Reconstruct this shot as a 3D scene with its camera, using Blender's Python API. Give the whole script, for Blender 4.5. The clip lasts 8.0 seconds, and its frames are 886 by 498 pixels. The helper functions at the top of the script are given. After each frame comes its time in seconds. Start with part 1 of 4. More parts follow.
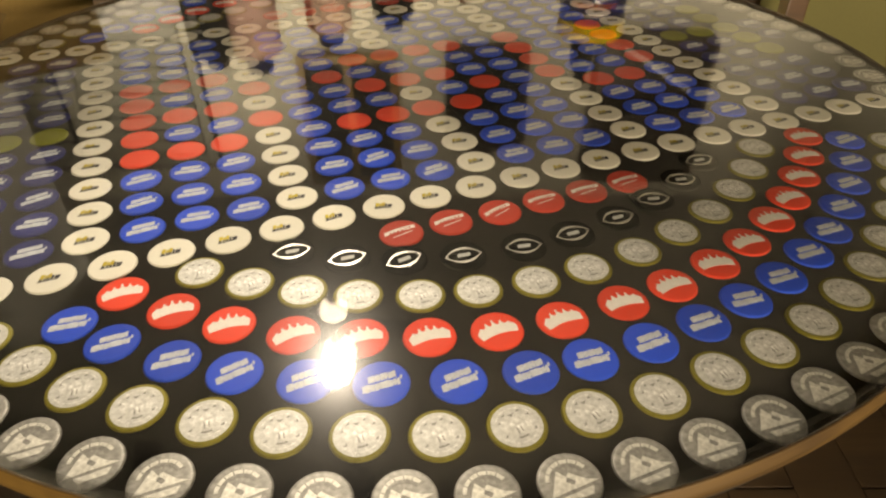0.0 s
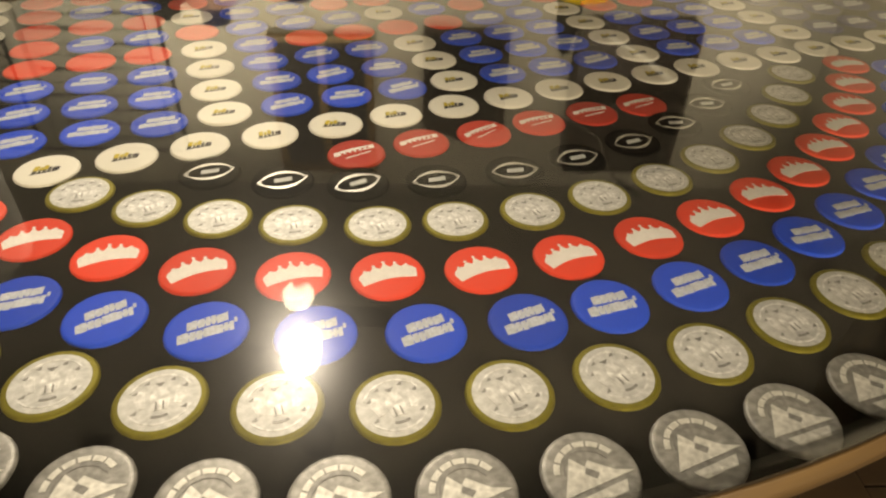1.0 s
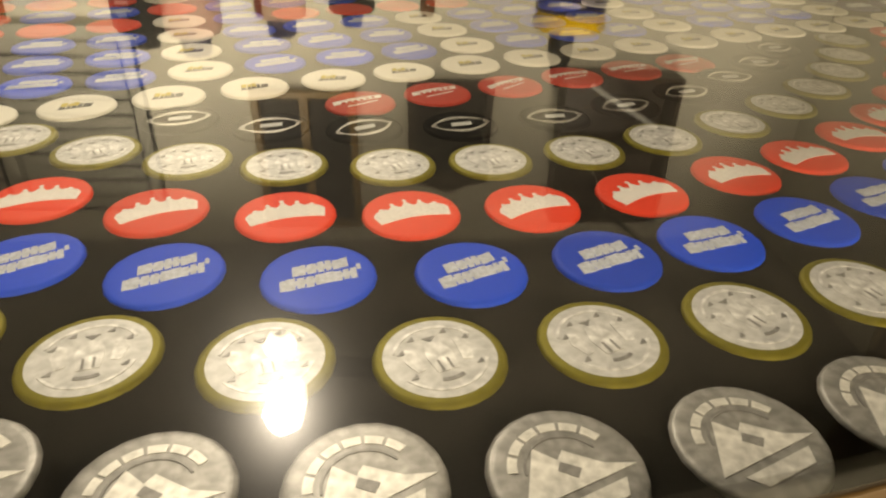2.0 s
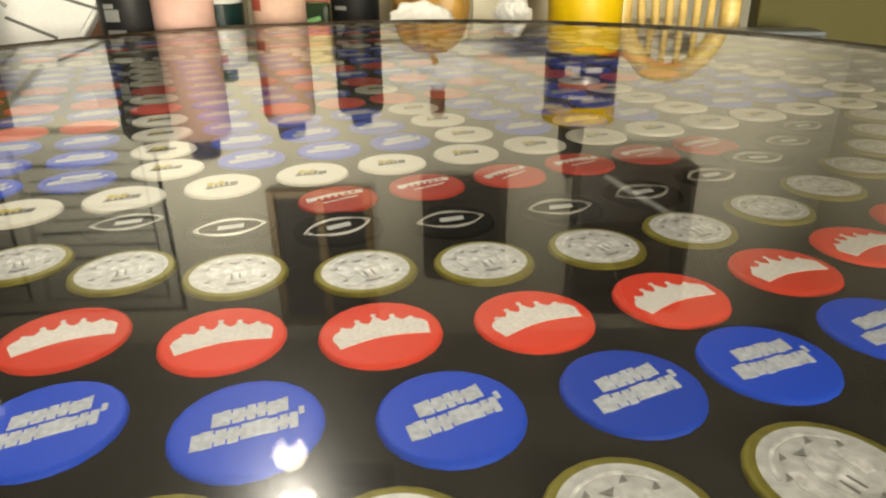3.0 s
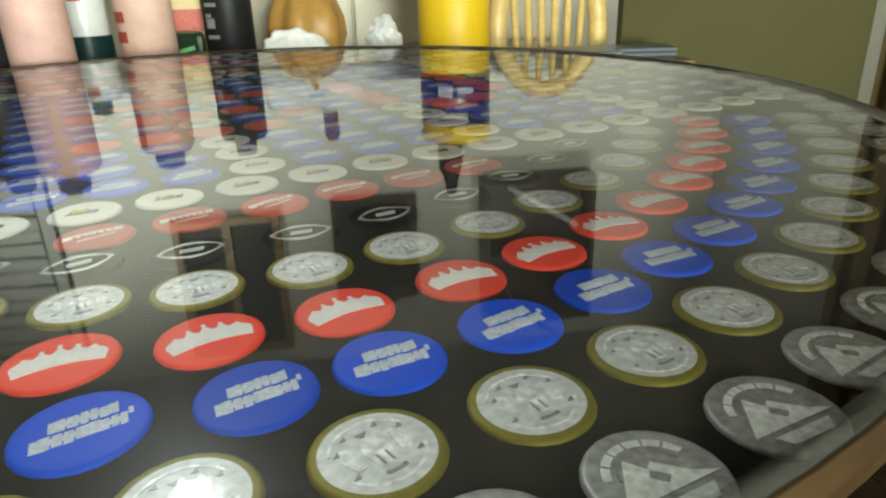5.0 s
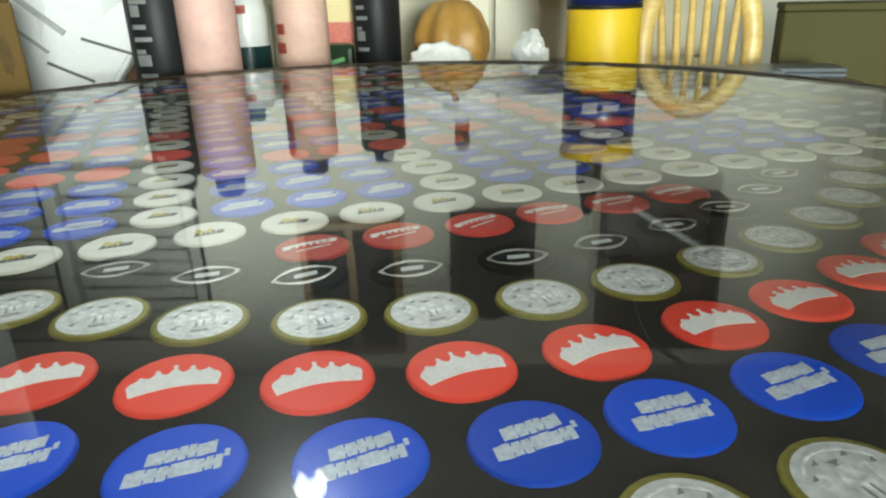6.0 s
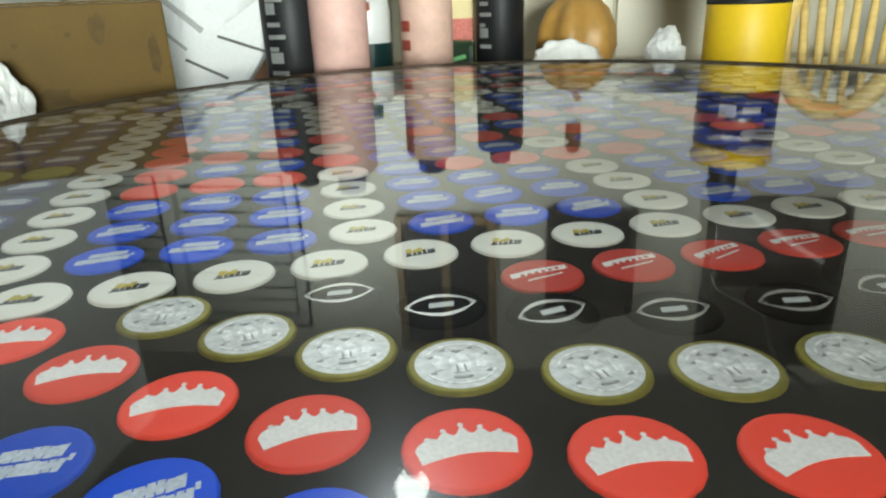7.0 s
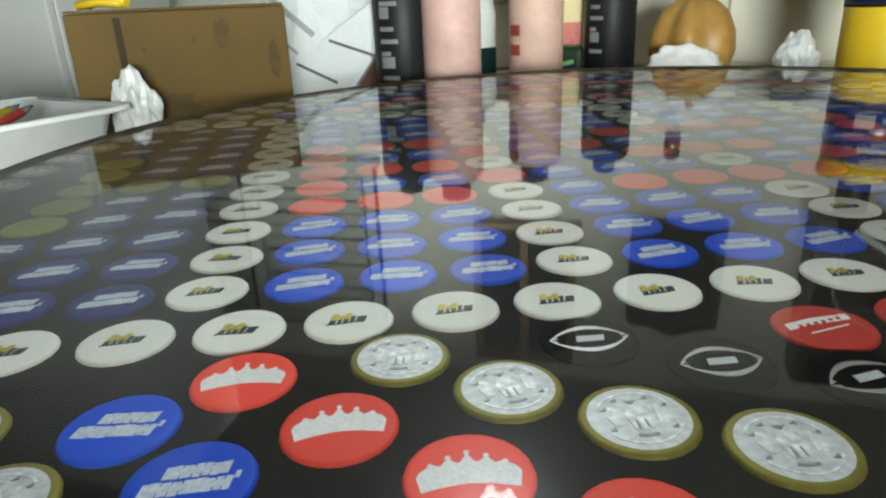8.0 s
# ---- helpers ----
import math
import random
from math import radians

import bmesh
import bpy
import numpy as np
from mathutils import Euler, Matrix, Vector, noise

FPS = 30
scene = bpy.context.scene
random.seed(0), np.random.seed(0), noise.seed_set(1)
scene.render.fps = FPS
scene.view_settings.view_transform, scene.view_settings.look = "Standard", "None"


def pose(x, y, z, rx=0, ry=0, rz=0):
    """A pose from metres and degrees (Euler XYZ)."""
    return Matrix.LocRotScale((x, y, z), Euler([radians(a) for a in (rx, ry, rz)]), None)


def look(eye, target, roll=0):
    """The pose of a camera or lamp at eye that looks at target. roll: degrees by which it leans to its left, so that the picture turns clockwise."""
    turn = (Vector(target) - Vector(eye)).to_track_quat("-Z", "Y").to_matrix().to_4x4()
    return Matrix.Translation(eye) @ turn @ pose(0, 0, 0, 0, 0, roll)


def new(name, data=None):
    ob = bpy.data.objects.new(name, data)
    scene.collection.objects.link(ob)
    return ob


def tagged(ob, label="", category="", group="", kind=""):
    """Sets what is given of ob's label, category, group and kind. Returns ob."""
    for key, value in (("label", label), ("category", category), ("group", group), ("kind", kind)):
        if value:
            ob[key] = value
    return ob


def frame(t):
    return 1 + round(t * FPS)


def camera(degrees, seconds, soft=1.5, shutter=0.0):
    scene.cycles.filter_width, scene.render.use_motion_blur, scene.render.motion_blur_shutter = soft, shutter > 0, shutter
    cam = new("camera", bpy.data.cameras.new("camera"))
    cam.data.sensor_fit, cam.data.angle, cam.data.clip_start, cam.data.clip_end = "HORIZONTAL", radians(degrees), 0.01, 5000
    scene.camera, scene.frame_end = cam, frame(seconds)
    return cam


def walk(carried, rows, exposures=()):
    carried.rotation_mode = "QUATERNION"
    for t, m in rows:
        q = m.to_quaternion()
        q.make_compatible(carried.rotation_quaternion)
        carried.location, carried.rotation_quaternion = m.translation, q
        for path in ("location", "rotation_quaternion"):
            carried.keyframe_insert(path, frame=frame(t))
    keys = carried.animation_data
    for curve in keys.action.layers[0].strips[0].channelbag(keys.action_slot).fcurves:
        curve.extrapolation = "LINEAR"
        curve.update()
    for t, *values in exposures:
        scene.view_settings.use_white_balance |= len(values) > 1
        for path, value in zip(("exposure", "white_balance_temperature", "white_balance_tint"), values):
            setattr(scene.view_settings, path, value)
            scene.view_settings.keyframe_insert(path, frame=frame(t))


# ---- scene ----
# The table's centre is the origin; z = 0 is the face of the clear resin.
PATH = [
    (0, (0.0407, -0.6739, 0.2861), (0.0320, 0.1208, -0.3208), -0.57),
    (0.5, (0.0398, -0.6512, 0.2276), (0.0712, 0.1289, -0.3972), 1.43),
    (1, (0.0450, -0.6106, 0.1860), (0.0729, 0.1828, -0.4221), 1.79),
    (1.2, (0.0429, -0.6024, 0.1748), (0.0653, 0.1929, -0.4311), 1.84),
    (2.3, (0.0253, -0.5686, 0.0828), (0.0908, 0.3163, -0.3784), 1.11),
    (2.5, (0.0272, -0.5592, 0.0755), (0.0810, 0.3472, -0.3434), -0.14),
    (3, (0.0413, -0.5375, 0.0898), (0.0675, 0.3766, -0.3148), -0.82),
    (3.5, (0.0595, -0.5479, 0.0966), (0.1556, 0.3650, -0.3000), -0.03),
    (4, (0.0959, -0.5629, 0.1049), (0.2814, 0.3392, -0.2846), 0.90),
    (4.2, (0.1126, -0.5716, 0.1044), (0.3317, 0.3233, -0.2845), 0.96),
    (5.3, (0.1161, -0.5647, 0.0989), (0.1942, 0.3574, -0.2800), -2.22),
    (5.5, (0.0995, -0.5630, 0.0998), (0.1412, 0.3624, -0.2768), -1.86),
    (6, (0.0703, -0.5492, 0.1018), (0.0462, 0.3830, -0.2593), -1.65),
    (6.5, (0.0352, -0.5342, 0.1015), (-0.0463, 0.3909, -0.2695), -1.62),
    (7, (0.0051, -0.5218, 0.1058), (-0.1416, 0.3980, -0.2583), -2.19),
    (7.5, (-0.0261, -0.5104, 0.1064), (-0.2087, 0.4031, -0.2572), -2.05),
    (8, (-0.0667, -0.5022, 0.1085), (-0.3074, 0.4005, -0.2480), -2.47),
]
cam = camera(67.58, 8.0, soft=2.25)
walk(cam, [(t, look(eye, target, roll)) for t, eye, target, roll in PATH],
     exposures=[(0, 0.36, 9700, 10), (1.2, 0.34, 9600, 9), (2.5, 0.18, 9500, 7), (3.0, 0.22, 8000, 4), (3.5, 0.12, 7000, 0), (4.0, 0.10, 6900, -2), (5.5, 0.10, 6100, -6), (7, 0.02, 6000, -4), (8, -0.17, 5900, -3)])

FLOOR_Z, CEIL_Z, WALL_Y = -0.76, 1.66, 2.35

world = bpy.data.worlds.new("world")
scene.world = world
world.use_nodes = True
world.node_tree.nodes["Background"].inputs[0].default_value = (0.9, 0.85, 0.75, 1)
world.node_tree.nodes["Background"].inputs[1].default_value = 0.05

LAMP = Vector((-0.262, 0.60, 1.05))


# ---------------------------------------------------------------- materials
def mat(name, colour, rough=0.5, metal=0.0, grain=0.0, scale=200.0, bump=0.0, coat=0.0, spec=0.5, stain=0.0, stain_scale=8.0, vary=0.0, emit=0.0):
    m = bpy.data.materials.new(name)
    m.use_nodes = True
    t = m.node_tree
    b = t.nodes["Principled BSDF"]
    b.inputs["Roughness"].default_value, b.inputs["Metallic"].default_value = rough, metal
    b.inputs["Coat Weight"].default_value, b.inputs["Specular IOR Level"].default_value = coat, spec
    co = t.nodes.new("ShaderNodeTexCoord")
    colour = (*colour, 1)
    rgb = t.nodes.new("ShaderNodeRGB")
    rgb.outputs[0].default_value = colour
    out = rgb.outputs[0]

    def shade(source, low, high, last):
        ramp = t.nodes.new("ShaderNodeMapRange")
        ramp.inputs["From Min"].default_value, ramp.inputs["From Max"].default_value = 0.3, 0.7
        ramp.inputs["To Min"].default_value, ramp.inputs["To Max"].default_value = low, high
        t.links.new(source, ramp.inputs["Value"])
        mul = t.nodes.new("ShaderNodeVectorMath")
        mul.operation = "SCALE"
        t.links.new(last, mul.inputs[0])
        t.links.new(ramp.outputs[0], mul.inputs["Scale"])
        return mul.outputs[0]

    if grain or bump:
        n = t.nodes.new("ShaderNodeTexNoise")
        n.inputs["Scale"].default_value, n.inputs["Detail"].default_value = scale, 4
        t.links.new(co.outputs["Object"], n.inputs["Vector"])
        if grain:
            out = shade(n.outputs["Fac"], 1 - grain, 1 + grain, out)
        if bump:
            bp = t.nodes.new("ShaderNodeBump")
            bp.inputs["Strength"].default_value, bp.inputs["Distance"].default_value = bump, 0.002
            t.links.new(n.outputs["Fac"], bp.inputs["Height"])
            t.links.new(bp.outputs[0], b.inputs["Normal"])
    if stain:
        n = t.nodes.new("ShaderNodeTexNoise")
        n.inputs["Scale"].default_value, n.inputs["Detail"].default_value = stain_scale, 6
        t.links.new(co.outputs["Object"], n.inputs["Vector"])
        out = shade(n.outputs["Fac"], 1 - stain, 1 + stain * 0.5, out)
    if vary:
        info = t.nodes.new("ShaderNodeObjectInfo")
        out = shade(info.outputs["Random"], 1 - vary, 1 + vary, out)
    t.links.new(out, b.inputs["Base Color"])
    if emit:
        b.inputs["Emission Color"].default_value, b.inputs["Emission Strength"].default_value = colour, emit
    return m


def wood_mat(name, dark, light, rough=0.45, scale=6.0, coat=0.0):
    m = bpy.data.materials.new(name)
    m.use_nodes = True
    t = m.node_tree
    b = t.nodes["Principled BSDF"]
    b.inputs["Roughness"].default_value, b.inputs["Coat Weight"].default_value = rough, coat
    co, mp = t.nodes.new("ShaderNodeTexCoord"), t.nodes.new("ShaderNodeMapping")
    mp.inputs["Scale"].default_value = (scale, scale * 9, scale * 9)
    t.links.new(co.outputs["Object"], mp.inputs[0])
    n, w = t.nodes.new("ShaderNodeTexNoise"), t.nodes.new("ShaderNodeTexNoise")
    n.inputs["Scale"].default_value, n.inputs["Detail"].default_value, n.inputs["Distortion"].default_value = 1.0, 8, 1.2
    w.inputs["Scale"].default_value = 0.25
    t.links.new(mp.outputs[0], n.inputs["Vector"])
    t.links.new(mp.outputs[0], w.inputs["Vector"])
    add = t.nodes.new("ShaderNodeMath")
    add.operation = "MULTIPLY_ADD"
    add.inputs[1].default_value = 0.5
    t.links.new(w.outputs["Fac"], add.inputs[0])
    half = t.nodes.new("ShaderNodeMath")
    half.operation = "MULTIPLY"
    half.inputs[1].default_value = 0.5
    t.links.new(n.outputs["Fac"], half.inputs[0])
    t.links.new(half.outputs[0], add.inputs[2])
    ramp = t.nodes.new("ShaderNodeValToRGB")
    ramp.color_ramp.elements[0].position, ramp.color_ramp.elements[1].position = 0.35, 0.65
    ramp.color_ramp.elements[0].color, ramp.color_ramp.elements[1].color = (*dark, 1), (*light, 1)
    t.links.new(add.outputs[0], ramp.inputs[0])
    t.links.new(ramp.outputs[0], b.inputs["Base Color"])
    bp = t.nodes.new("ShaderNodeBump")
    bp.inputs["Strength"].default_value, bp.inputs["Distance"].default_value = 0.25, 0.001
    t.links.new(n.outputs["Fac"], bp.inputs["Height"])
    t.links.new(bp.outputs[0], b.inputs["Normal"])
    return m


def resin_mat():
    """Clear cast resin: see-through, with a mirror gloss that grows towards grazing view."""
    m = bpy.data.materials.new("clear_resin")
    m.use_nodes = True
    t = m.node_tree
    t.nodes.remove(t.nodes["Principled BSDF"])
    out = t.nodes["Material Output"]
    lw = t.nodes.new("ShaderNodeLayerWeight")
    lw.inputs["Blend"].default_value = 0.5
    p, f = t.nodes.new("ShaderNodeMath"), t.nodes.new("ShaderNodeMath")
    p.operation, p.inputs[1].default_value = "POWER", 4.2
    t.links.new(lw.outputs["Facing"], p.inputs[0])
    f.operation, f.inputs[1].default_value, f.inputs[2].default_value = "MULTIPLY_ADD", 0.945, 0.048
    t.links.new(p.outputs[0], f.inputs[0])
    clear, gloss, mix = t.nodes.new("ShaderNodeBsdfTransparent"), t.nodes.new("ShaderNodeBsdfGlossy"), t.nodes.new("ShaderNodeMixShader")
    clear.inputs[0].default_value = (0.83, 0.825, 0.81, 1)
    gloss.inputs["Roughness"].default_value = 0.03
    co, n, bp = t.nodes.new("ShaderNodeTexCoord"), t.nodes.new("ShaderNodeTexNoise"), t.nodes.new("ShaderNodeBump")
    n.inputs["Scale"].default_value, n.inputs["Detail"].default_value = 9.0, 1.0
    bp.inputs["Strength"].default_value, bp.inputs["Distance"].default_value = 0.06, 0.004
    t.links.new(co.outputs["Object"], n.inputs["Vector"])
    t.links.new(n.outputs["Fac"], bp.inputs["Height"])
    t.links.new(bp.outputs[0], gloss.inputs["Normal"])
    # a second, rougher gloss puts a soft glow round the lamp's reflection
    haze, both = t.nodes.new("ShaderNodeBsdfGlossy"), t.nodes.new("ShaderNodeMixShader")
    haze.inputs["Roughness"].default_value, both.inputs[0].default_value = 0.20, 0.12
    t.links.new(gloss.outputs[0], both.inputs[1])
    t.links.new(haze.outputs[0], both.inputs[2])
    t.links.new(f.outputs[0], mix.inputs[0])
    t.links.new(clear.outputs[0], mix.inputs[1])
    t.links.new(both.outputs[0], mix.inputs[2])
    t.links.new(mix.outputs[0], out.inputs["Surface"])
    return m


RESIN = resin_mat()
BOARD = mat("black_stained_board", (0.006, 0.0055, 0.0045), 0.85, grain=0.3, scale=90, stain=0.4, spec=0.08)
RIM = wood_mat("stained_oak_rim", (0.015, 0.008, 0.0025), (0.046, 0.026, 0.007), 0.5, 5)
rim_node = RIM.node_tree.nodes["Principled BSDF"]
rim_node.inputs["Specular IOR Level"].default_value = 0.15
rim_node.inputs["Coat Weight"].default_value, rim_node.inputs["Coat Roughness"].default_value = 0.35, 0.12
DARK_WOOD = wood_mat("dark_wood", (0.014, 0.007, 0.003), (0.045, 0.022, 0.010), 0.4, 5)
PALE_WOOD = wood_mat("pale_varnished_wood", (0.55, 0.38, 0.12), (0.76, 0.58, 0.22), 0.5, 7, coat=0.15)
GOLDEN_WOOD = wood_mat("golden_brown_wood", (0.16, 0.095, 0.025), (0.32, 0.20, 0.06), 0.45, 5)
TOP_WOOD = wood_mat("brown_table_wood", (0.12, 0.07, 0.035), (0.24, 0.15, 0.08), 0.4, 4)
FLOOR_WOOD = wood_mat("floor_planks", (0.018, 0.009, 0.004), (0.046, 0.025, 0.011), 0.5, 3)
WHITE_INK = mat("white_cap_paint", (0.78, 0.77, 0.70), 0.6, grain=0.05, scale=900, vary=0.05, spec=0.12)
WHITE_LOGO = mat("white_print", (0.80, 0.78, 0.76), 0.6, grain=0.12, scale=700, spec=0.12)
PALE_LOGO = mat("pale_blue_print", (0.55, 0.60, 0.68), 0.6, grain=0.2, scale=600, spec=0.12)
RED_INK = mat("red_cap_paint", (0.80, 0.065, 0.038), 0.6, grain=0.08, scale=800, vary=0.08, spec=0.12)
DARK_RED = mat("deep_red_cap_paint", (0.52, 0.05, 0.035), 0.6, grain=0.1, scale=800, vary=0.1, spec=0.12)
BLUE_INK = mat("blue_cap_paint", (0.009, 0.072, 0.62), 0.6, grain=0.1, scale=800, vary=0.12, spec=0.12)
NAVY_INK = mat("navy_cap_paint", (0.010, 0.016, 0.14), 0.6, grain=0.1, scale=800, vary=0.12, spec=0.12)
GREEN_INK = mat("olive_green_cap_paint", (0.24, 0.26, 0.03), 0.6, grain=0.12, scale=800, vary=0.1, spec=0.12)
BLACK_INK = mat("black_cap_paint", (0.006, 0.006, 0.0055), 0.85, grain=0.2, scale=800, spec=0.03)
SILVER = mat("brushed_silver_cap", (0.56, 0.57, 0.57), 0.55, metal=0.12, spec=0.2, grain=0.15, scale=420, stain=0.2, stain_scale=190, vary=0.08)
PALE_SILVER = mat("bright_silver_print", (0.70, 0.70, 0.67), 0.5, metal=0.2, grain=0.22, scale=420, stain=0.2, stain_scale=240, spec=0.45)
SILVER_DARK = mat("dull_silver_cap", (0.30, 0.30, 0.29), 0.5, metal=0.25, grain=0.25, scale=420, stain=0.3, stain_scale=190, vary=0.08, spec=0.45)
SOFT_SILVER = mat("soft_silver_print", (0.72, 0.73, 0.73), 0.5, metal=0.12, spec=0.2, grain=0.3, scale=380, stain=0.3, stain_scale=260)
BAG = mat("translucent_white_bag", (0.60, 0.61, 0.60), 0.4, grain=0.08, scale=90, bump=0.4)
CABINET_WHITE = mat("off_white_cabinet_paint", (0.52, 0.53, 0.52), 0.5, grain=0.03, scale=120, stain=0.08, stain_scale=4)
GREY_INK = mat("grey_print", (0.22, 0.22, 0.215), 0.45, grain=0.3, scale=500)
GOLD = mat("gold_cap_skirt", (0.19, 0.17, 0.030), 0.6, metal=0.3, grain=0.15, scale=400, spec=0.12)
GOLD_INK = mat("gold_print", (0.50, 0.40, 0.06), 0.6, metal=0.3, spec=0.12)
DARK_LOGO = mat("dark_print", (0.03, 0.032, 0.045), 0.6, grain=0.2, scale=600, spec=0.12)
FOIL = mat("silver_foil_line", (0.75, 0.75, 0.74), 0.25, metal=0.8, grain=0.1, scale=500)
WALL = mat("cream_wall_paint", (0.72, 0.70, 0.61), 0.7, grain=0.03, scale=260, bump=0.15, stain=0.06, stain_scale=2)
OLIVE = mat("olive_beige_paint", (0.072, 0.067, 0.025), 0.7, spec=0.12, grain=0.05, scale=200, bump=0.1, stain=0.1, stain_scale=3)
CEILING = mat("ceiling_paint", (0.40, 0.39, 0.36), 0.8, grain=0.04, scale=90, bump=0.3)
CARD = mat("corrugated_cardboard", (0.108, 0.066, 0.013), 0.85, grain=0.06, scale=240, bump=0.12, stain=0.22, stain_scale=7)
TOP_WOOD_CARD = mat("dark_brown_card", (0.13, 0.06, 0.03), 0.8, grain=0.08, scale=200, stain=0.15, stain_scale=20)
PAPER = mat("white_paper", (0.72, 0.74, 0.75), 0.7, grain=0.03, scale=150, bump=0.1)
FADED_PRINT = mat("pale_grey_print", (0.55, 0.57, 0.58), 0.6, grain=0.05, scale=200)
TISSUE = mat("white_tissue", (0.88, 0.88, 0.86), 0.75, grain=0.05, scale=120, bump=0.3)
GREY_PRINT = mat("grey_printed_line", (0.10, 0.10, 0.10), 0.6)
PINK = mat("pink_plastic", (0.70, 0.45, 0.40), 0.6, grain=0.05, scale=90, stain=0.16, stain_scale=26)
PINK_PALE = mat("pale_pink_plastic", (0.74, 0.50, 0.41), 0.6, grain=0.05, scale=90, stain=0.12, stain_scale=26)
RED_PRINT = mat("red_print", (0.58, 0.13, 0.09), 0.5, grain=0.2, scale=150)
BLACK_PLASTIC = mat("black_plastic", (0.012, 0.013, 0.015), 0.5, grain=0.2, scale=200, spec=0.3)
LABEL_GREY = mat("grey_label_print", (0.46, 0.48, 0.48), 0.5, grain=0.1, scale=300)
NAVY_PLASTIC = mat("navy_plastic", (0.01, 0.018, 0.10), 0.3, coat=0.3, grain=0.1)
YELLOW = mat("yellow_tin_paint", (0.74, 0.50, 0.012), 0.5, grain=0.03, scale=90, stain=0.05)
GOURD = mat("orange_brown_gourd_skin", (0.46, 0.26, 0.06), 0.45, grain=0.08, scale=60, bump=0.15, stain=0.2, stain_scale=14)
TEAL = mat("dark_teal_plastic", (0.02, 0.07, 0.07), 0.35, grain=0.05)
WHITE_PLASTIC = mat("white_plastic", (0.78, 0.80, 0.80), 0.3, grain=0.02, scale=60, stain=0.05, stain_scale=20)
YELLOW_CARD = mat("cream_yellow_carton", (0.75, 0.62, 0.30), 0.5, grain=0.04)
GREEN_DARK = mat("dark_green_pouch", (0.012, 0.035, 0.015), 0.3, coat=0.5, bump=0.3, scale=60)
GREEN_BRIGHT = mat("bright_green_print", (0.25, 0.62, 0.25), 0.45)
SLATE = mat("grey_blue_laminate", (0.11, 0.125, 0.14), 0.35, grain=0.06, scale=120)
BRONZE = mat("dark_bronze", (0.018, 0.016, 0.015), 0.3, metal=0.6, grain=0.15, scale=90)
BULB = mat("lit_bulb", (1.0, 0.95, 0.88), 0.3, emit=18.0)
GLASS_DARK = mat("dark_glass", (0.012, 0.010, 0.009), 0.5, spec=0.2, grain=0.3, scale=12)
BLIND = mat("white_blind_slat", (0.50, 0.50, 0.45), 0.5, grain=0.03, stain=0.06)
STEEL = mat("brushed_steel", (0.62, 0.62, 0.60), 0.28, metal=1.0, grain=0.08)
RED_PLASTIC = mat("red_plastic", (0.62, 0.06, 0.05), 0.35)
BROWN_CLOTH = mat("brown_curtain_cloth", (0.17, 0.12, 0.05), 0.85, grain=0.12, scale=300, bump=0.2)
PALE_CLOTH = mat("pale_curtain_cloth", (0.62, 0.62, 0.55), 0.8, grain=0.06, scale=300, bump=0.2)
AMBER = mat("amber_bottle_glass", (0.16, 0.05, 0.012), 0.1, coat=0.6)


# ---------------------------------------------------------------- mesh helpers
def mesh_of(name, bm, materials, smooth=False):
    me = bpy.data.meshes.new(name)
    bmesh.ops.recalc_face_normals(bm, faces=bm.faces)
    bm.to_mesh(me)
    bm.free()
    for m in materials:
        me.materials.append(m)
    if smooth:
        for p in me.polygons:
            p.use_smooth = True
    return me


def part(name, bm, material, parent=None, label="", at=None, smooth=False):
    mats = material if isinstance(material, (list, tuple)) else [material]
    ob = new(name, mesh_of(name, bm, mats, smooth))
    if parent is not None:
        ob.parent = parent
    if at is not None:
        ob.matrix_basis = at
    if label:
        ob["label"] = label
    return ob


def thing(name, at, label, category, group="", kind=""):
    ob = new(name)
    ob.empty_display_size = 0.05
    ob.matrix_basis = at
    return tagged(ob, label, category, group, kind)


def box(bm, lo, hi, bevel=0.0, index=0, m=None):
    made = bmesh.ops.create_cube(bm, size=1.0)["verts"]
    size, mid = Vector(hi) - Vector(lo), (Vector(hi) + Vector(lo)) / 2
    for v in made:
        v.co = Vector((v.co.x * size.x, v.co.y * size.y, v.co.z * size.z)) + mid
        if m is not None:
            v.co = m @ v.co
    faces = list({f for v in made for f in v.link_faces})
    for f in faces:
        f.material_index = index
    if bevel:
        edges = list({e for v in made for e in v.link_edges})
        res = bmesh.ops.bevel(bm, geom=edges, offset=bevel, segments=2, profile=0.5, affect="EDGES")
        for f in res["faces"]:
            f.material_index = index
    return bm


def lathe(bm, profile, n=32, index=0, wave=None, centre=(0, 0)):
    """A turned shape from (radius, height) pairs; wave(angle, k) changes the radius of ring k."""
    rings = []
    for k, (r, z) in enumerate(profile):
        if r < 1e-6:
            rings.append([bm.verts.new((centre[0], centre[1], z))])
            continue
        ring = []
        for i in range(n):
            a = 2 * math.pi * i / n
            q = r + (wave(a, k) if wave else 0)
            ring.append(bm.verts.new((centre[0] + q * math.cos(a), centre[1] + q * math.sin(a), z)))
        rings.append(ring)
    for a, b in zip(rings, rings[1:]):
        for i in range(n):
            j = (i + 1) % n
            if len(a) == 1 and len(b) == 1:
                continue
            if len(a) == 1:
                f = bm.faces.new((a[0], b[i], b[j]))
            elif len(b) == 1:
                f = bm.faces.new((a[i], b[0], a[j]))
            else:
                f = bm.faces.new((a[i], b[i], b[j], a[j]))
            f.material_index = index
            f.smooth = True
    return bm


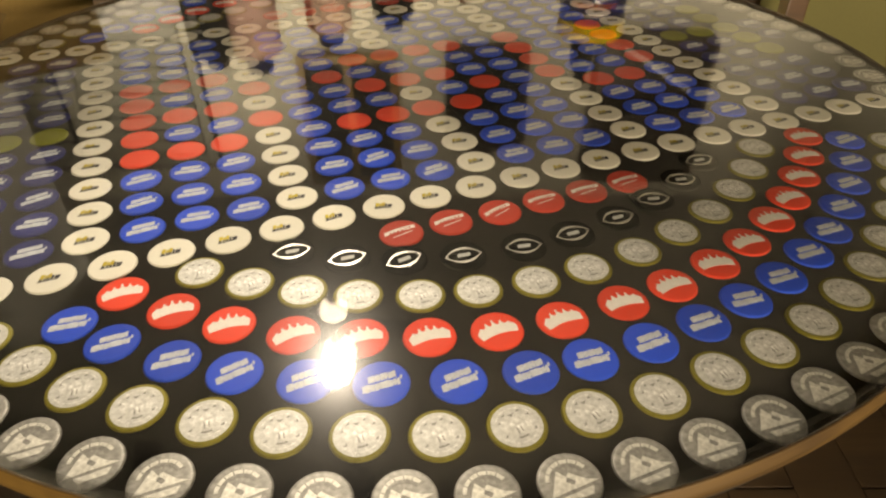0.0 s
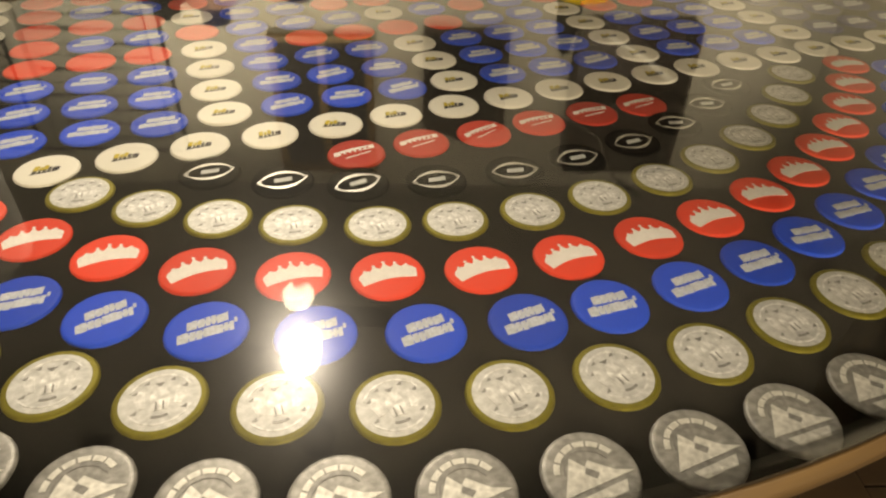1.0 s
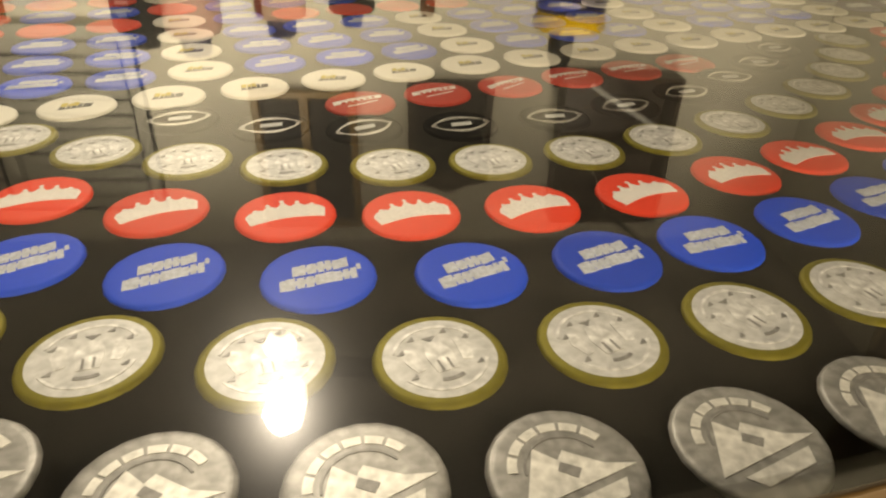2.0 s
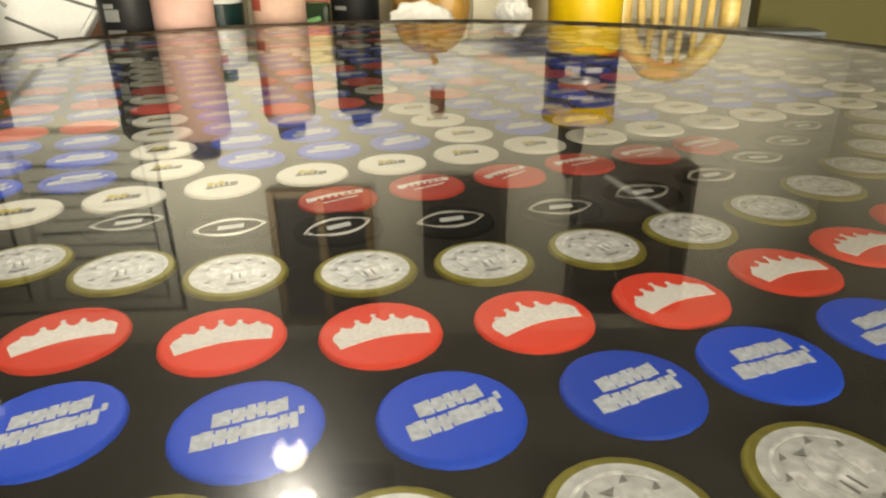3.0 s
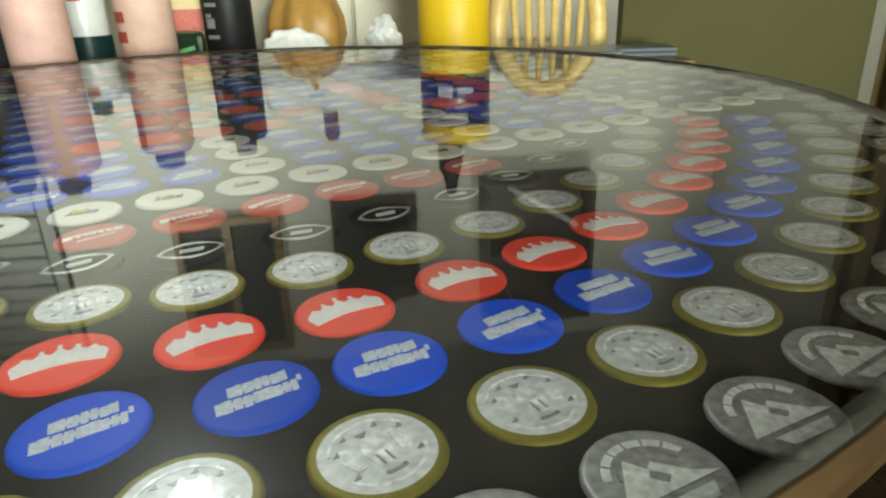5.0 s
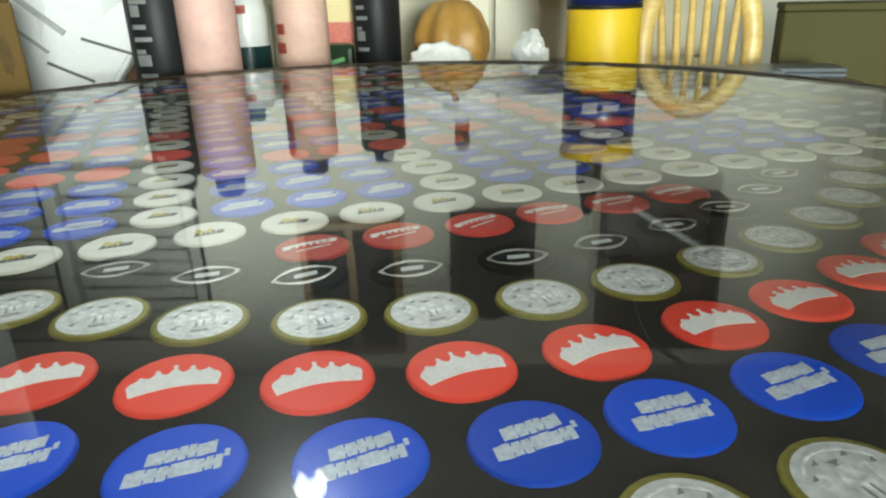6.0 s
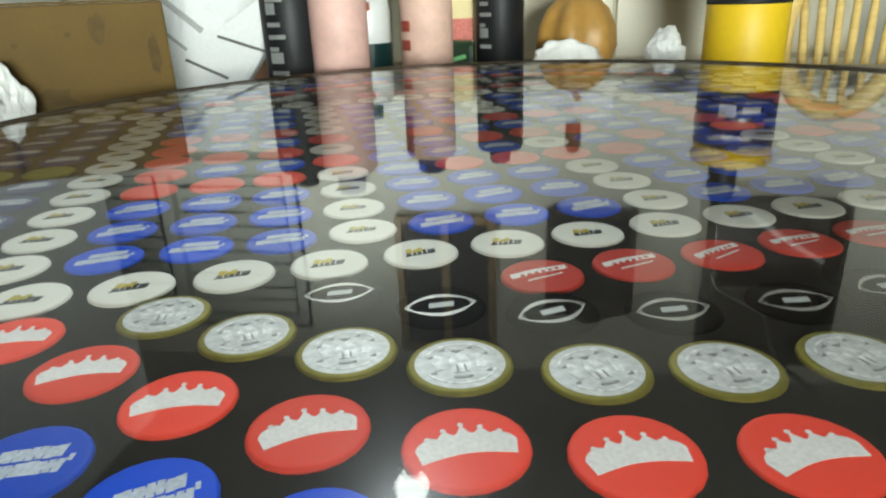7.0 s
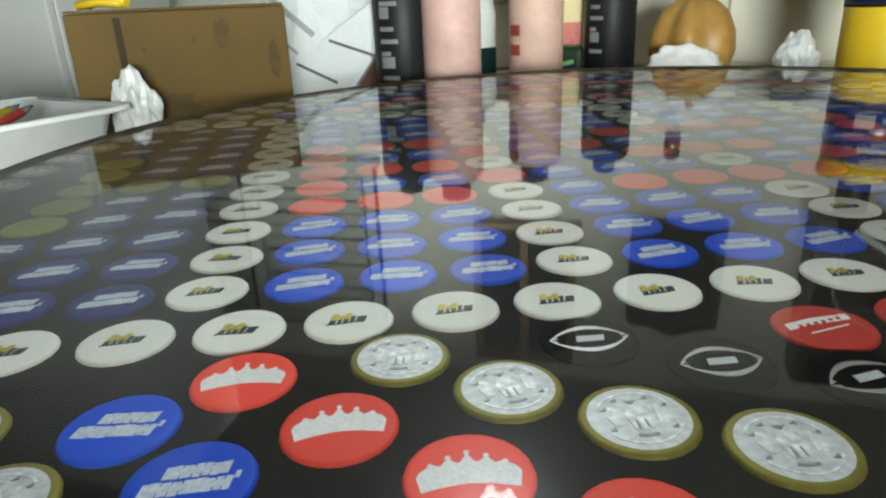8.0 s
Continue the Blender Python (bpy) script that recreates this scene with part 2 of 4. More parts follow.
def slab(bm, outline, z0, z1, index=0):
    """A flat shape with thickness, from an outline of (x, y)."""
    low, high = [bm.verts.new((x, y, z0)) for x, y in outline], [bm.verts.new((x, y, z1)) for x, y in outline]
    faces = [bm.faces.new(high), bm.faces.new(low[::-1])]
    n = len(outline)
    faces += [bm.faces.new((low[i], low[(i + 1) % n], high[(i + 1) % n], high[i])) for i in range(n)]
    for f in faces:
        f.material_index = index
    return bm


def tube(bm, points, radius, n=10, index=0):
    """A round rod along points; radius may be a number or one per point."""
    pts = [Vector(p) for p in points]
    rings = []
    side = None
    for k, p in enumerate(pts):
        d = (pts[min(k + 1, len(pts) - 1)] - pts[max(k - 1, 0)]).normalized()
        if side is None:
            side = d.cross(Vector((0, 0, 1)) if abs(d.z) < 0.95 else Vector((1, 0, 0)))
        side = (side - d * side.dot(d)).normalized()
        up = side.cross(d)
        r = radius[k] if isinstance(radius, (list, tuple)) else radius
        rings.append([bm.verts.new(p + r * (math.cos(2 * math.pi * i / n) * side + math.sin(2 * math.pi * i / n) * up)) for i in range(n)])
    for a, b in zip(rings, rings[1:]):
        for i in range(n):
            f = bm.faces.new((a[i], a[(i + 1) % n], b[(i + 1) % n], b[i]))
            f.material_index, f.smooth = index, True
    bm.faces.new(rings[0]).material_index = index
    bm.faces.new(rings[-1][::-1]).material_index = index
    return bm


def crumple(bm, size, seed, sharp=1.0):
    """A crumpled lump: a ball pushed in and out in flat folds."""
    rng = random.Random(seed)
    made = bmesh.ops.create_icosphere(bm, subdivisions=4, radius=1.0)["verts"]
    ways = [Vector((rng.uniform(-1, 1), rng.uniform(-1, 1), rng.uniform(-1, 1))).normalized() for _ in range(26)]
    cuts = [rng.uniform(0.55, 1.0) for _ in ways]
    for v in made:
        d = v.co.normalized()
        r = min([c / max(d.dot(w), 0.25) for w, c in zip(ways, cuts)] + [1.15])
        r *= 1 + 0.10 * sharp * noise.noise(d * 3.1 + Vector((seed, 0, 0))) - 0.22 * sharp * abs(noise.noise(d * 2.4 + Vector((0, seed, 0)))) + 0.12 * abs(noise.noise(d * 6.0 + Vector((0, 0, seed))))
        v.co = Vector((d.x * r * size[0], d.y * r * size[1], d.z * r * size[2]))
    return bm


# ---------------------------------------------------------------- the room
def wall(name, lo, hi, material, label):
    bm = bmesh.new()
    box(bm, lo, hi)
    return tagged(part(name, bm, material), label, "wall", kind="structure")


X0, X1, Y0 = -2.7, 1.9, -2.4
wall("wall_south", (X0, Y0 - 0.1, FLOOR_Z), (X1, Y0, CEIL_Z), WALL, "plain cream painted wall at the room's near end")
wall("wall_west", (X0 - 0.1, Y0 - 0.1, FLOOR_Z), (X0, WALL_Y + 0.1, CEIL_Z), WALL, "plain cream painted side wall")
wall("wall_east", (X1, Y0 - 0.1, FLOOR_Z), (X1 + 0.1, WALL_Y + 0.1, CEIL_Z), WALL, "cream painted side wall beside the curtains")
# The north wall has an opening for the window with blinds.
WX0, WX1, WZ0, WZ1 = -2.47, -1.15, 0.62, 1.46
bm = bmesh.new()
box(bm, (X0, WALL_Y, FLOOR_Z), (WX0, WALL_Y + 0.12, CEIL_Z))
box(bm, (WX1, WALL_Y, FLOOR_Z), (X1, WALL_Y + 0.12, CEIL_Z))
box(bm, (WX0, WALL_Y, FLOOR_Z), (WX1, WALL_Y + 0.12, WZ0))
box(bm, (WX0, WALL_Y, WZ1), (WX1, WALL_Y + 0.12, CEIL_Z))
tagged(part("wall_north", bm, WALL), "cream painted wall with a window opening", "wall", kind="structure")
bm = bmesh.new()
box(bm, (X0 - 0.1, Y0 - 0.1, CEIL_Z), (X1 + 0.1, WALL_Y + 0.12, CEIL_Z + 0.1))
tagged(part("ceiling", bm, CEILING), "white textured ceiling", "ceiling", kind="structure")
floor = tagged(new("floor"), "brown wooden plank floor", "floor", kind="structure")
bm = bmesh.new()
box(bm, (X0 - 0.1, Y0 - 0.1, FLOOR_Z - 0.1), (X1 + 0.1, WALL_Y + 0.12, FLOOR_Z - 0.012))
part("subfloor", bm, DARK_WOOD, floor)

# The window: frame, mullion, dark panes and two blinds of flat slats.
win = thing("window_1", pose((WX0 + WX1) / 2, WALL_Y, WZ0), "white framed window with closed slatted blinds", "window", kind="structure")
half, tall = (WX1 - WX0) / 2, WZ1 - WZ0
bm = bmesh.new()
for lo, hi in (((-half, -0.015, 0), (-half + 0.05, 0.09, tall)), ((half - 0.05, -0.015, 0), (half, 0.09, tall)),
               ((-half + 0.05, -0.015, 0), (half - 0.05, 0.09, 0.05)), ((-half + 0.05, -0.015, tall - 0.05), (half - 0.05, 0.09, tall)),
               ((-0.035, -0.015, 0.05), (0.028, 0.09, tall - 0.05))):
    box(bm, lo, hi, 0.004)
part("window_frame", bm, BLIND, win)
bm = bmesh.new()
for lo, hi in (((-half - 0.016, -0.012, -0.001), (-half - 0.001, -0.002, tall + 0.016)), ((half + 0.001, -0.012, -0.001), (half + 0.016, -0.002, tall + 0.016)), ((-half - 0.0005, -0.012, tall + 0.001), (half + 0.0005, -0.002, tall + 0.016)), ((-0.062, 0.0, 0.05), (-0.0355, 0.05, tall - 0.05)), ((half - 0.064, 0.0, 0.05), (half - 0.0505, 0.05, tall - 0.05))):
    box(bm, lo, hi)
part("seal", bm, BLACK_PLASTIC, win, "thin dark seal round the frame")
for side in (-1, 1):
    bm = bmesh.new()
    mid = side * (half - 0.01) / 2
    box(bm, (mid - half / 2 + 0.04, 0.092, 0.05), (mid + half / 2 - 0.04, 0.098, tall - 0.05))
    part("pane", bm, GLASS_DARK, win, "dark night-time pane")
    bm = bmesh.new()
    box(bm, (mid - half / 2 + 0.04, 0.02, tall - 0.08), (mid + half / 2 - 0.04, 0.06, tall - 0.052), 0.003)
    part("head_rail", bm, BLIND, win)
    bm = bmesh.new()
    box(bm, (-half / 2 + 0.045, -0.0265, -0.0012), (half / 2 - 0.045, 0.0265, 0.0012))
    slat = mesh_of("slat", bm, [BLIND])
    for k in range(11):
        ob = new("slat", slat)
        ob.parent, ob.matrix_basis = win, pose(mid, 0.02 + 0.001 * (k % 3), 0.09 + 0.0655 * k, 96 + (k * 37 % 5) - 2, 0.5 * (k * 53 % 5 - 2), 0)
bm = bmesh.new()
box(bm, (-half - 0.04, -0.05, -0.03), (half + 0.04, -0.001, -0.002), 0.004)
part("window_sill", bm, BLIND, win)


def framed_panel(name, x0, x1, z0, z1, label, category, frame_wood, bars):
    ob = thing(name, pose((x0 + x1) / 2, WALL_Y - 0.002, z0), label, category)
    w, h = (x1 - x0) / 2, z1 - z0
    f = 0.035
    bm = bmesh.new()
    for lo, hi in (((-w, -0.05, 0), (-w + f, 0, h)), ((w - f, -0.05, 0), (w, 0, h)), ((-w + f, -0.05, 0), (w - f, 0, f)), ((-w + f, -0.05, h - f), (w - f, 0, h))):
        box(bm, lo, hi, 0.004)
    part("frame", bm, frame_wood, ob)
    bm = bmesh.new()
    box(bm, (-w + f, -0.02, f), (w - f, -0.004, h - f))
    part("panel", bm, GLASS_DARK, ob)
    for k in range(bars):
        bm = bmesh.new()
        x = -w + 2 * w * (k + 1) / (bars + 1)
        box(bm, (x - 0.02, -0.045, f), (x + 0.02, -0.0205, h - f), 0.003)
        part("bar", bm, frame_wood, ob)
    return ob


framed_panel("wall_cabinet", -0.67, -0.2, 0.86, 1.56, "wooden wall cabinet with two dark glass panes", "cabinet", GOLDEN_WOOD, 1)
framed_panel("picture_frame", 0.03, 0.42, 0.82, 1.30, "dark brown framed picture on the wall", "picture", DARK_WOOD, 0)
hood = bpy.data.objects["picture_frame"]
bm = bmesh.new()
slab(bm, [(-0.196, 0.481), (0.196, 0.481), (0.17, 0.50), (0.09, 0.515), (0.0, 0.555), (-0.09, 0.515), (-0.17, 0.50)], 0, 0.05)
part("pediment", bm, DARK_WOOD, hood, at=pose(0, 0, 0, 90, 0, 0))
shelf = thing("wall_shelf", pose(0.98, WALL_Y, 0.76), "dark wooden wall shelf unit with a pale leaning rod", "shelf")
for name, lo, hi in (("back", (-0.24, -0.012, 0), (0.24, -0.002, 0.72)), ("side", (-0.26, -0.16, 0), (-0.24, -0.002, 0.72)), ("side", (0.24, -0.16, 0), (0.26, -0.002, 0.72)),
                     ("board", (-0.239, -0.16, 0), (0.239, -0.013, 0.02)), ("board", (-0.239, -0.16, 0.35), (0.239, -0.013, 0.37)), ("board", (-0.239, -0.16, 0.70), (0.239, -0.013, 0.72))):
    bm = bmesh.new()
    box(bm, lo, hi, 0.002)
    part(name, bm, DARK_WOOD, shelf)
rod = bmesh.new()
tube(rod, [(0.82, WALL_Y - 0.19, 0.78), (1.14, WALL_Y - 0.19, 0.98)], 0.012)
tagged(part("wooden_rod", rod, WHITE_PLASTIC), "pale rod leaning across the dark wall shelf", "rod")

# Cream kitchen cabinets beyond the tables.
KX0, KX1, KY0, KY1, KZ = -1.45, 0.70, 1.16, 1.76, 0.14
n_units = 4
wide = (KX1 - KX0) / n_units
CREAM = mat("cream_cabinet_paint", (0.74, 0.70, 0.55), 0.45, grain=0.03, scale=160, stain=0.06, stain_scale=5)
for k in range(n_units):
    unit = thing("base_cabinet", pose(KX0 + wide * (k + 0.5), KY0, FLOOR_Z), "cream painted kitchen base cabinet with a drawer", "cabinet", "kitchen base cabinets")
    bm = bmesh.new()
    box(bm, (-wide / 2 + 0.001, 0.02, 0.0), (wide / 2 - 0.001, KY1 - KY0, KZ - FLOOR_Z - 0.041))
    part("body", bm, CREAM, unit)
    for name, z0, z1 in (("drawer", 0.70, 0.848), ("door", 0.1, 0.692)):
        bm = bmesh.new()
        box(bm, (-wide / 2 + 0.006, 0.0, z0), (wide / 2 - 0.006, 0.0195, z1), 0.004)
        face = part(name, bm, CREAM, unit)
        if name == "drawer":
            continue
        bm = bmesh.new()
        tube(bm, [(-0.05, -0.02, z1 - 0.06), (0.05, -0.02, z1 - 0.06)], 0.005)
        for x in (-0.045, 0.045):
            tube(bm, [(x, -0.02, z1 - 0.06), (x, 0.003, z1 - 0.06)], 0.004)
        part("handle", bm, STEEL, face, "steel bar handle")
bm = bmesh.new()
box(bm, (KX0 - 0.02, KY0 - 0.03, KZ - 0.04), (KX1 + 0.02, KY1, KZ), 0.006)
tagged(part("kitchen_worktop", bm, mat("pale_grey_laminate", (0.52, 0.52, 0.47), 0.4, grain=0.08, scale=150, stain=0.1, stain_scale=6)), "pale grey laminate worktop on cream kitchen cabinets", "worktop")

# ---------------------------------------------------------------- lamp over the table
lamp = thing("chandelier", pose(LAMP.x, LAMP.y, CEIL_Z), "dark bronze chandelier with two lit white bulbs hanging over the table", "chandelier")
drop = LAMP.z - CEIL_Z


def lamp_part(name, material, build, label="", at=None):
    bm = bmesh.new()
    build(bm)
    return part(name, bm, material, lamp, label, at)


lamp_part("ceiling_plate", BRONZE, lambda bm: lathe(bm, [(0, 0), (0.06, -0.001), (0.06, -0.012), (0.03, -0.03), (0, -0.032)], 24))
lamp_part("rod", BRONZE, lambda bm: tube(bm, [(0, 0, -0.03), (0, 0, drop + 0.455)], 0.008))
lamp_part("ball", BRONZE, lambda bm: lathe(bm, [(0, drop + 0.462), (0.022, drop + 0.458), (0.030, drop + 0.44), (0.052, drop + 0.42), (0.060, drop + 0.39), (0.052, drop + 0.355), (0.026, drop + 0.332), (0.012, drop + 0.325), (0, drop + 0.324)], 28), "dark round ball on the rod")
lamp_part("stem", STEEL, lambda bm: lathe(bm, [(0.007, drop + 0.322), (0.007, drop + 0.17), (0.016, drop + 0.165), (0.016, drop + 0.15), (0.010, drop + 0.14), (0.018, drop + 0.065), (0, drop + 0.06)], 16), "pale polished stem")
lamp_part("cord", BRONZE, lambda bm: tube(bm, [(0.012, -0.01, drop + 0.16), (0.035, -0.012, drop + 0.10), (0.050, -0.01, drop + 0.0), (0.052, 0, drop - 0.08)], 0.003, 6), "thin dark cord")
lamp_part("upper_bulb", BULB, lambda bm: lathe(bm, [(0, drop + 0.058), (0.022, drop + 0.052), (0.042, drop + 0.03), (0.050, drop), (0.042, drop - 0.028), (0.022, drop - 0.046), (0.016, drop - 0.058), (0, drop - 0.059)], 28), "lit round bulb")
lamp_part("socket", WHITE_PLASTIC, lambda bm: lathe(bm, [(0, drop - 0.060), (0.020, drop - 0.061), (0.024, drop - 0.076), (0.018, drop - 0.084), (0, drop - 0.085)], 20), "white lamp socket")
lamp_part("crossbar", BRONZE, lambda bm: box(bm, (-0.062, -0.022, drop - 0.128), (0.088, 0.022, drop - 0.087), 0.012, m=pose(0, 0, 0, 0, -6, 0) @ Matrix.Translation((-0.1 * drop, 0, 0))))
lamp_part("lower_bulb", BULB, lambda bm: lathe(bm, [(0, drop - 0.128), (0.016, drop - 0.130), (0.034, drop - 0.148), (0.037, drop - 0.166), (0.026, drop - 0.186), (0, drop - 0.192)], 24), "lit round bulb under the crossbar")
lamp_part("finial", BRONZE, lambda bm: lathe(bm, [(0, drop - 0.186), (0.013, drop - 0.192), (0.016, drop - 0.203), (0.011, drop - 0.214), (0.006, drop - 0.219), (0.006, drop - 0.232), (0, drop - 0.235)], 20, centre=(0.004, 0.0)), "dark turned finial")
# a hooped arm with an empty cup, and a longer leafy arm
lamp_part("hoop", BRONZE, lambda bm: tube(bm, [(-0.082 + 0.027 * math.cos(radians(a)), -0.01, drop - 0.083 + 0.027 * math.sin(radians(a))) for a in range(-20, 341, 20)], 0.0045, 8))
lamp_part("cup", BRONZE, lambda bm: lathe(bm, [(0, drop - 0.060), (0.016, drop - 0.058), (0.026, drop - 0.045), (0.028, drop - 0.024), (0.022, drop - 0.022), (0, drop - 0.030)], 20, centre=(-0.068, -0.01)), "small dark cup on the arm")
arm = lamp_part("leaf_arm", BRONZE, lambda bm: tube(bm, [(-0.03, 0, drop - 0.075), (-0.07, -0.005, drop - 0.005), (-0.12, -0.01, drop + 0.018), (-0.175, -0.012, drop - 0.02)], 0.0035, 8))
for k, (turn, long) in enumerate(((20, 0.034), (80, 0.026), (150, 0.030), (230, 0.024))):
    bm = bmesh.new()
    slab(bm, [(0, -0.003), (long * 0.5, -0.007), (long, 0), (long * 0.5, 0.007), (0, 0.003)], -0.001, 0.001)
    part("leaf", bm, BRONZE, arm, at=Matrix.Translation((-0.118, -0.01, drop + 0.018)) @ pose(0, 0, 0, 70, turn, 0))

data = bpy.data.lights.new("upper_bulb_light", "POINT")
data.energy, data.shadow_soft_size, data.color = 5.0, 0.045, (0.97, 0.97, 1.0)
new("upper_bulb_light", data).location = LAMP + Vector((0, -0.056, 0.0))
# a narrow spot added at the bulb brightens the caps towards the near edge
data = bpy.data.lights.new("added_near_spot", "SPOT")
data.energy, data.shadow_soft_size, data.color = 88.0, 0.03, (0.97, 0.97, 1.0)
data.spot_size, data.spot_blend = radians(35), 1.0
new("added_near_spot", data).matrix_basis = look(LAMP + Vector((0, -0.06, -0.02)), (-0.13, -0.50, 0.0))

# Two added ceiling spots, out of view, brighten the far wall for the reflections.
for x, aim, watts in ((-0.95, (-1.0, WALL_Y, 0.2), 205.0), (1.05, (1.25, WALL_Y, 0.0), 72.0)):
    spot = thing("added_wash_spot", pose(x, 0.62, CEIL_Z), "added dark bronze ceiling spotlight, out of view, brightening the wall", "spotlight", "ceiling spotlights")
    bm = bmesh.new()
    lathe(bm, [(0, -0.001), (0.045, -0.001), (0.045, -0.012), (0.01, -0.02), (0.01, -0.05), (0, -0.05)], 24)
    part("mount", bm, BRONZE, spot)
    bm = bmesh.new()
    lathe(bm, [(0, 0.05), (0.03, 0.045), (0.04, 0.02), (0.042, -0.06), (0.039, -0.06), (0.036, 0.0), (0, 0.01)], 24)
    part("can", bm, BRONZE, spot, at=pose(0, 0, -0.09, 50, 0, 0))
    data = bpy.data.lights.new("added_wash_light", "SPOT")
    data.energy, data.shadow_soft_size, data.color = watts, 0.05, (1.0, 0.98, 0.94)
    data.spot_size, data.spot_blend = radians(86), 0.9
    new("added_wash_light", data).matrix_basis = look((x, 0.68, CEIL_Z - 0.15), aim)

# An added fill lamp behind the camera, out of view, lights the far things.
FL = Vector((0.5, -2.0, 0.07))
stand = thing("added_fill_lamp", pose(FL.x, FL.y, FLOOR_Z), "added standing fill lamp with a glowing shade, out of view", "floor lamp")
bm = bmesh.new()
lathe(bm, [(0, 0), (0.13, 0), (0.13, 0.012), (0.03, 0.03), (0.011, 0.05), (0.011, FL.z - FLOOR_Z - 0.05), (0, FL.z - FLOOR_Z - 0.05)], 28)
part("stand", bm, BRONZE, stand)
bm = bmesh.new()
zc = FL.z - FLOOR_Z
lathe(bm, [(0.15, zc - 0.13), (0.11, zc + 0.13), (0.108, zc + 0.13), (0.148, zc - 0.13), (0.15, zc - 0.13)], 36)
part("shade", bm, mat("fill_glow_fabric", (1.0, 0.9, 0.74), 0.8, emit=2.5), stand, "glowing shade of the added fill lamp")
data = bpy.data.lights.new("added_fill_light", "SPOT")
data.spot_size, data.spot_blend = radians(80), 0.6
data.energy, data.shadow_soft_size, data.color = 390.0, 0.32, (1.0, 0.95, 0.88)
new("added_fill_light", data).matrix_basis = look((FL.x, FL.y + 0.32, FL.z), (0.0, 1.0, 0.32))


# ---------------------------------------------------------------- support tables and what stands on them
SUPPORT = -0.06


def plank_table(name, x0, x1, y0, y1, label):
    ob = thing(name, pose((x0 + x1) / 2, (y0 + y1) / 2, FLOOR_Z), label, "table")
    w, d, h = (x1 - x0) / 2, (y1 - y0) / 2, SUPPORT - FLOOR_Z
    bm = bmesh.new()
    box(bm, (-w, -d, h - 0.028), (w, d, h), 0.004)
    part("tabletop", bm, TOP_WOOD, ob)
    for sx in (-1, 1):
        for sy in (-1, 1):
            bm = bmesh.new()
            box(bm, (sx * (w - 0.05) - 0.02, sy * (d - 0.05) - 0.02, 0), (sx * (w - 0.05) + 0.02, sy * (d - 0.05) + 0.02, h - 0.029), 0.003)
            part("leg", bm, DARK_WOOD, ob)
    return ob


plank_table("side_table", -1.0, 0.775, 0.615, 0.92, "long narrow brown wooden table covered in household things")
plank_table("low_table", -1.0, -0.21, -0.16, 0.60, "brown wooden table holding boxes and bottles")


def bottle(name, x, y, profile, body, cap_profile, cap, label, marks=(), turn=0):
    ob = thing(name, pose(x, y, SUPPORT, 0, 0, turn), label, "bottle")
    bm = bmesh.new()
    lathe(bm, profile, 36)
    skin = part("body", bm, body, ob)
    bm = bmesh.new()
    lathe(bm, cap_profile, 28)
    part("cap", bm, cap, ob)
    r = max(p[0] for p in profile)
    for a0, a1, z0, z1, ink in marks:
        bm = bmesh.new()
        steps = max(2, int(abs(a1 - a0) / 8))
        q = r + 0.0006
        row = [[bm.verts.new((q * math.cos(radians(a0 + (a1 - a0) * i / steps)), q * math.sin(radians(a0 + (a1 - a0) * i / steps)), z)) for i in range(steps + 1)] for z in (z0, z1)]
        for i in range(steps):
            bm.faces.new((row[0][i], row[0][i + 1], row[1][i + 1], row[1][i]))
        bmesh.ops.solidify(bm, geom=list(bm.faces), thickness=0.0004)
        part("print", bm, ink, ob)
    return ob


def straight(r, h, shoulder=0.012, neck=0.02):
    return [(0, 0.0), (r - 0.004, 0.0), (r, 0.005), (r, h - shoulder), (r - 0.006, h - 0.003), (neck, h), (0, h)]


def top_cap(r, z0, z1):
    return [(0, z0 + 0.0005), (r, z0 + 0.0005), (r * 1.02, z0 + 0.004), (r * 0.96, z1 - 0.003), (r * 0.8, z1), (0, z1)]


bars = lambda a0, a1, z0, step, n, ink: [(a0, a1 - (k * 7 % 3) * 8, z0 + step * k, z0 + step * k + step * (0.92 if k % 4 == 1 else 0.36), ink) for k in range(n)]
bottle("lotion_bottle", -0.315, 0.535, straight(0.045, 0.236), PINK, top_cap(0.024, 0.236, 0.269), NAVY_PLASTIC, "tall pink plastic lotion bottle with a dark cap")
bottle("lotion_bottle", -0.206, 0.71, straight(0.047, 0.25), PINK_PALE, top_cap(0.026, 0.25, 0.281), NAVY_PLASTIC, "pale pink plastic bottle with red printing and dark cap",
       [(-148, -118, z, z + 0.018, RED_PRINT) for z in (0.068, 0.10)] + [(-150, -122, 0.165, 0.236, RED_PRINT)])
bottle("hair_product_bottle", -0.395, 0.54, straight(0.045, 0.235), BLACK_PLASTIC, top_cap(0.02, 0.235, 0.26), BLACK_PLASTIC, "tall black plastic bottle with grey printed lines",
       bars(-120, -82, 0.05, 0.018, 9, LABEL_GREY))
bottle("hair_product_bottle", -0.082, 0.82, straight(0.046, 0.262), BLACK_PLASTIC, top_cap(0.021, 0.262, 0.288), NAVY_PLASTIC, "black plastic bottle with grey label bars and navy cap",
       bars(-140, -106, 0.06, 0.019, 9, LABEL_GREY))
bottle("spray_bottle", -0.335, 0.80, straight(0.042, 0.165, 0.03, 0.016), WHITE_PLASTIC, top_cap(0.018, 0.165, 0.192), TEAL, "white plastic bottle with a slanting dark teal base band",
       [(-180, 178, 0.012, 0.075, TEAL), (-100, -70, 0.135, 0.15, RED_PRINT)])

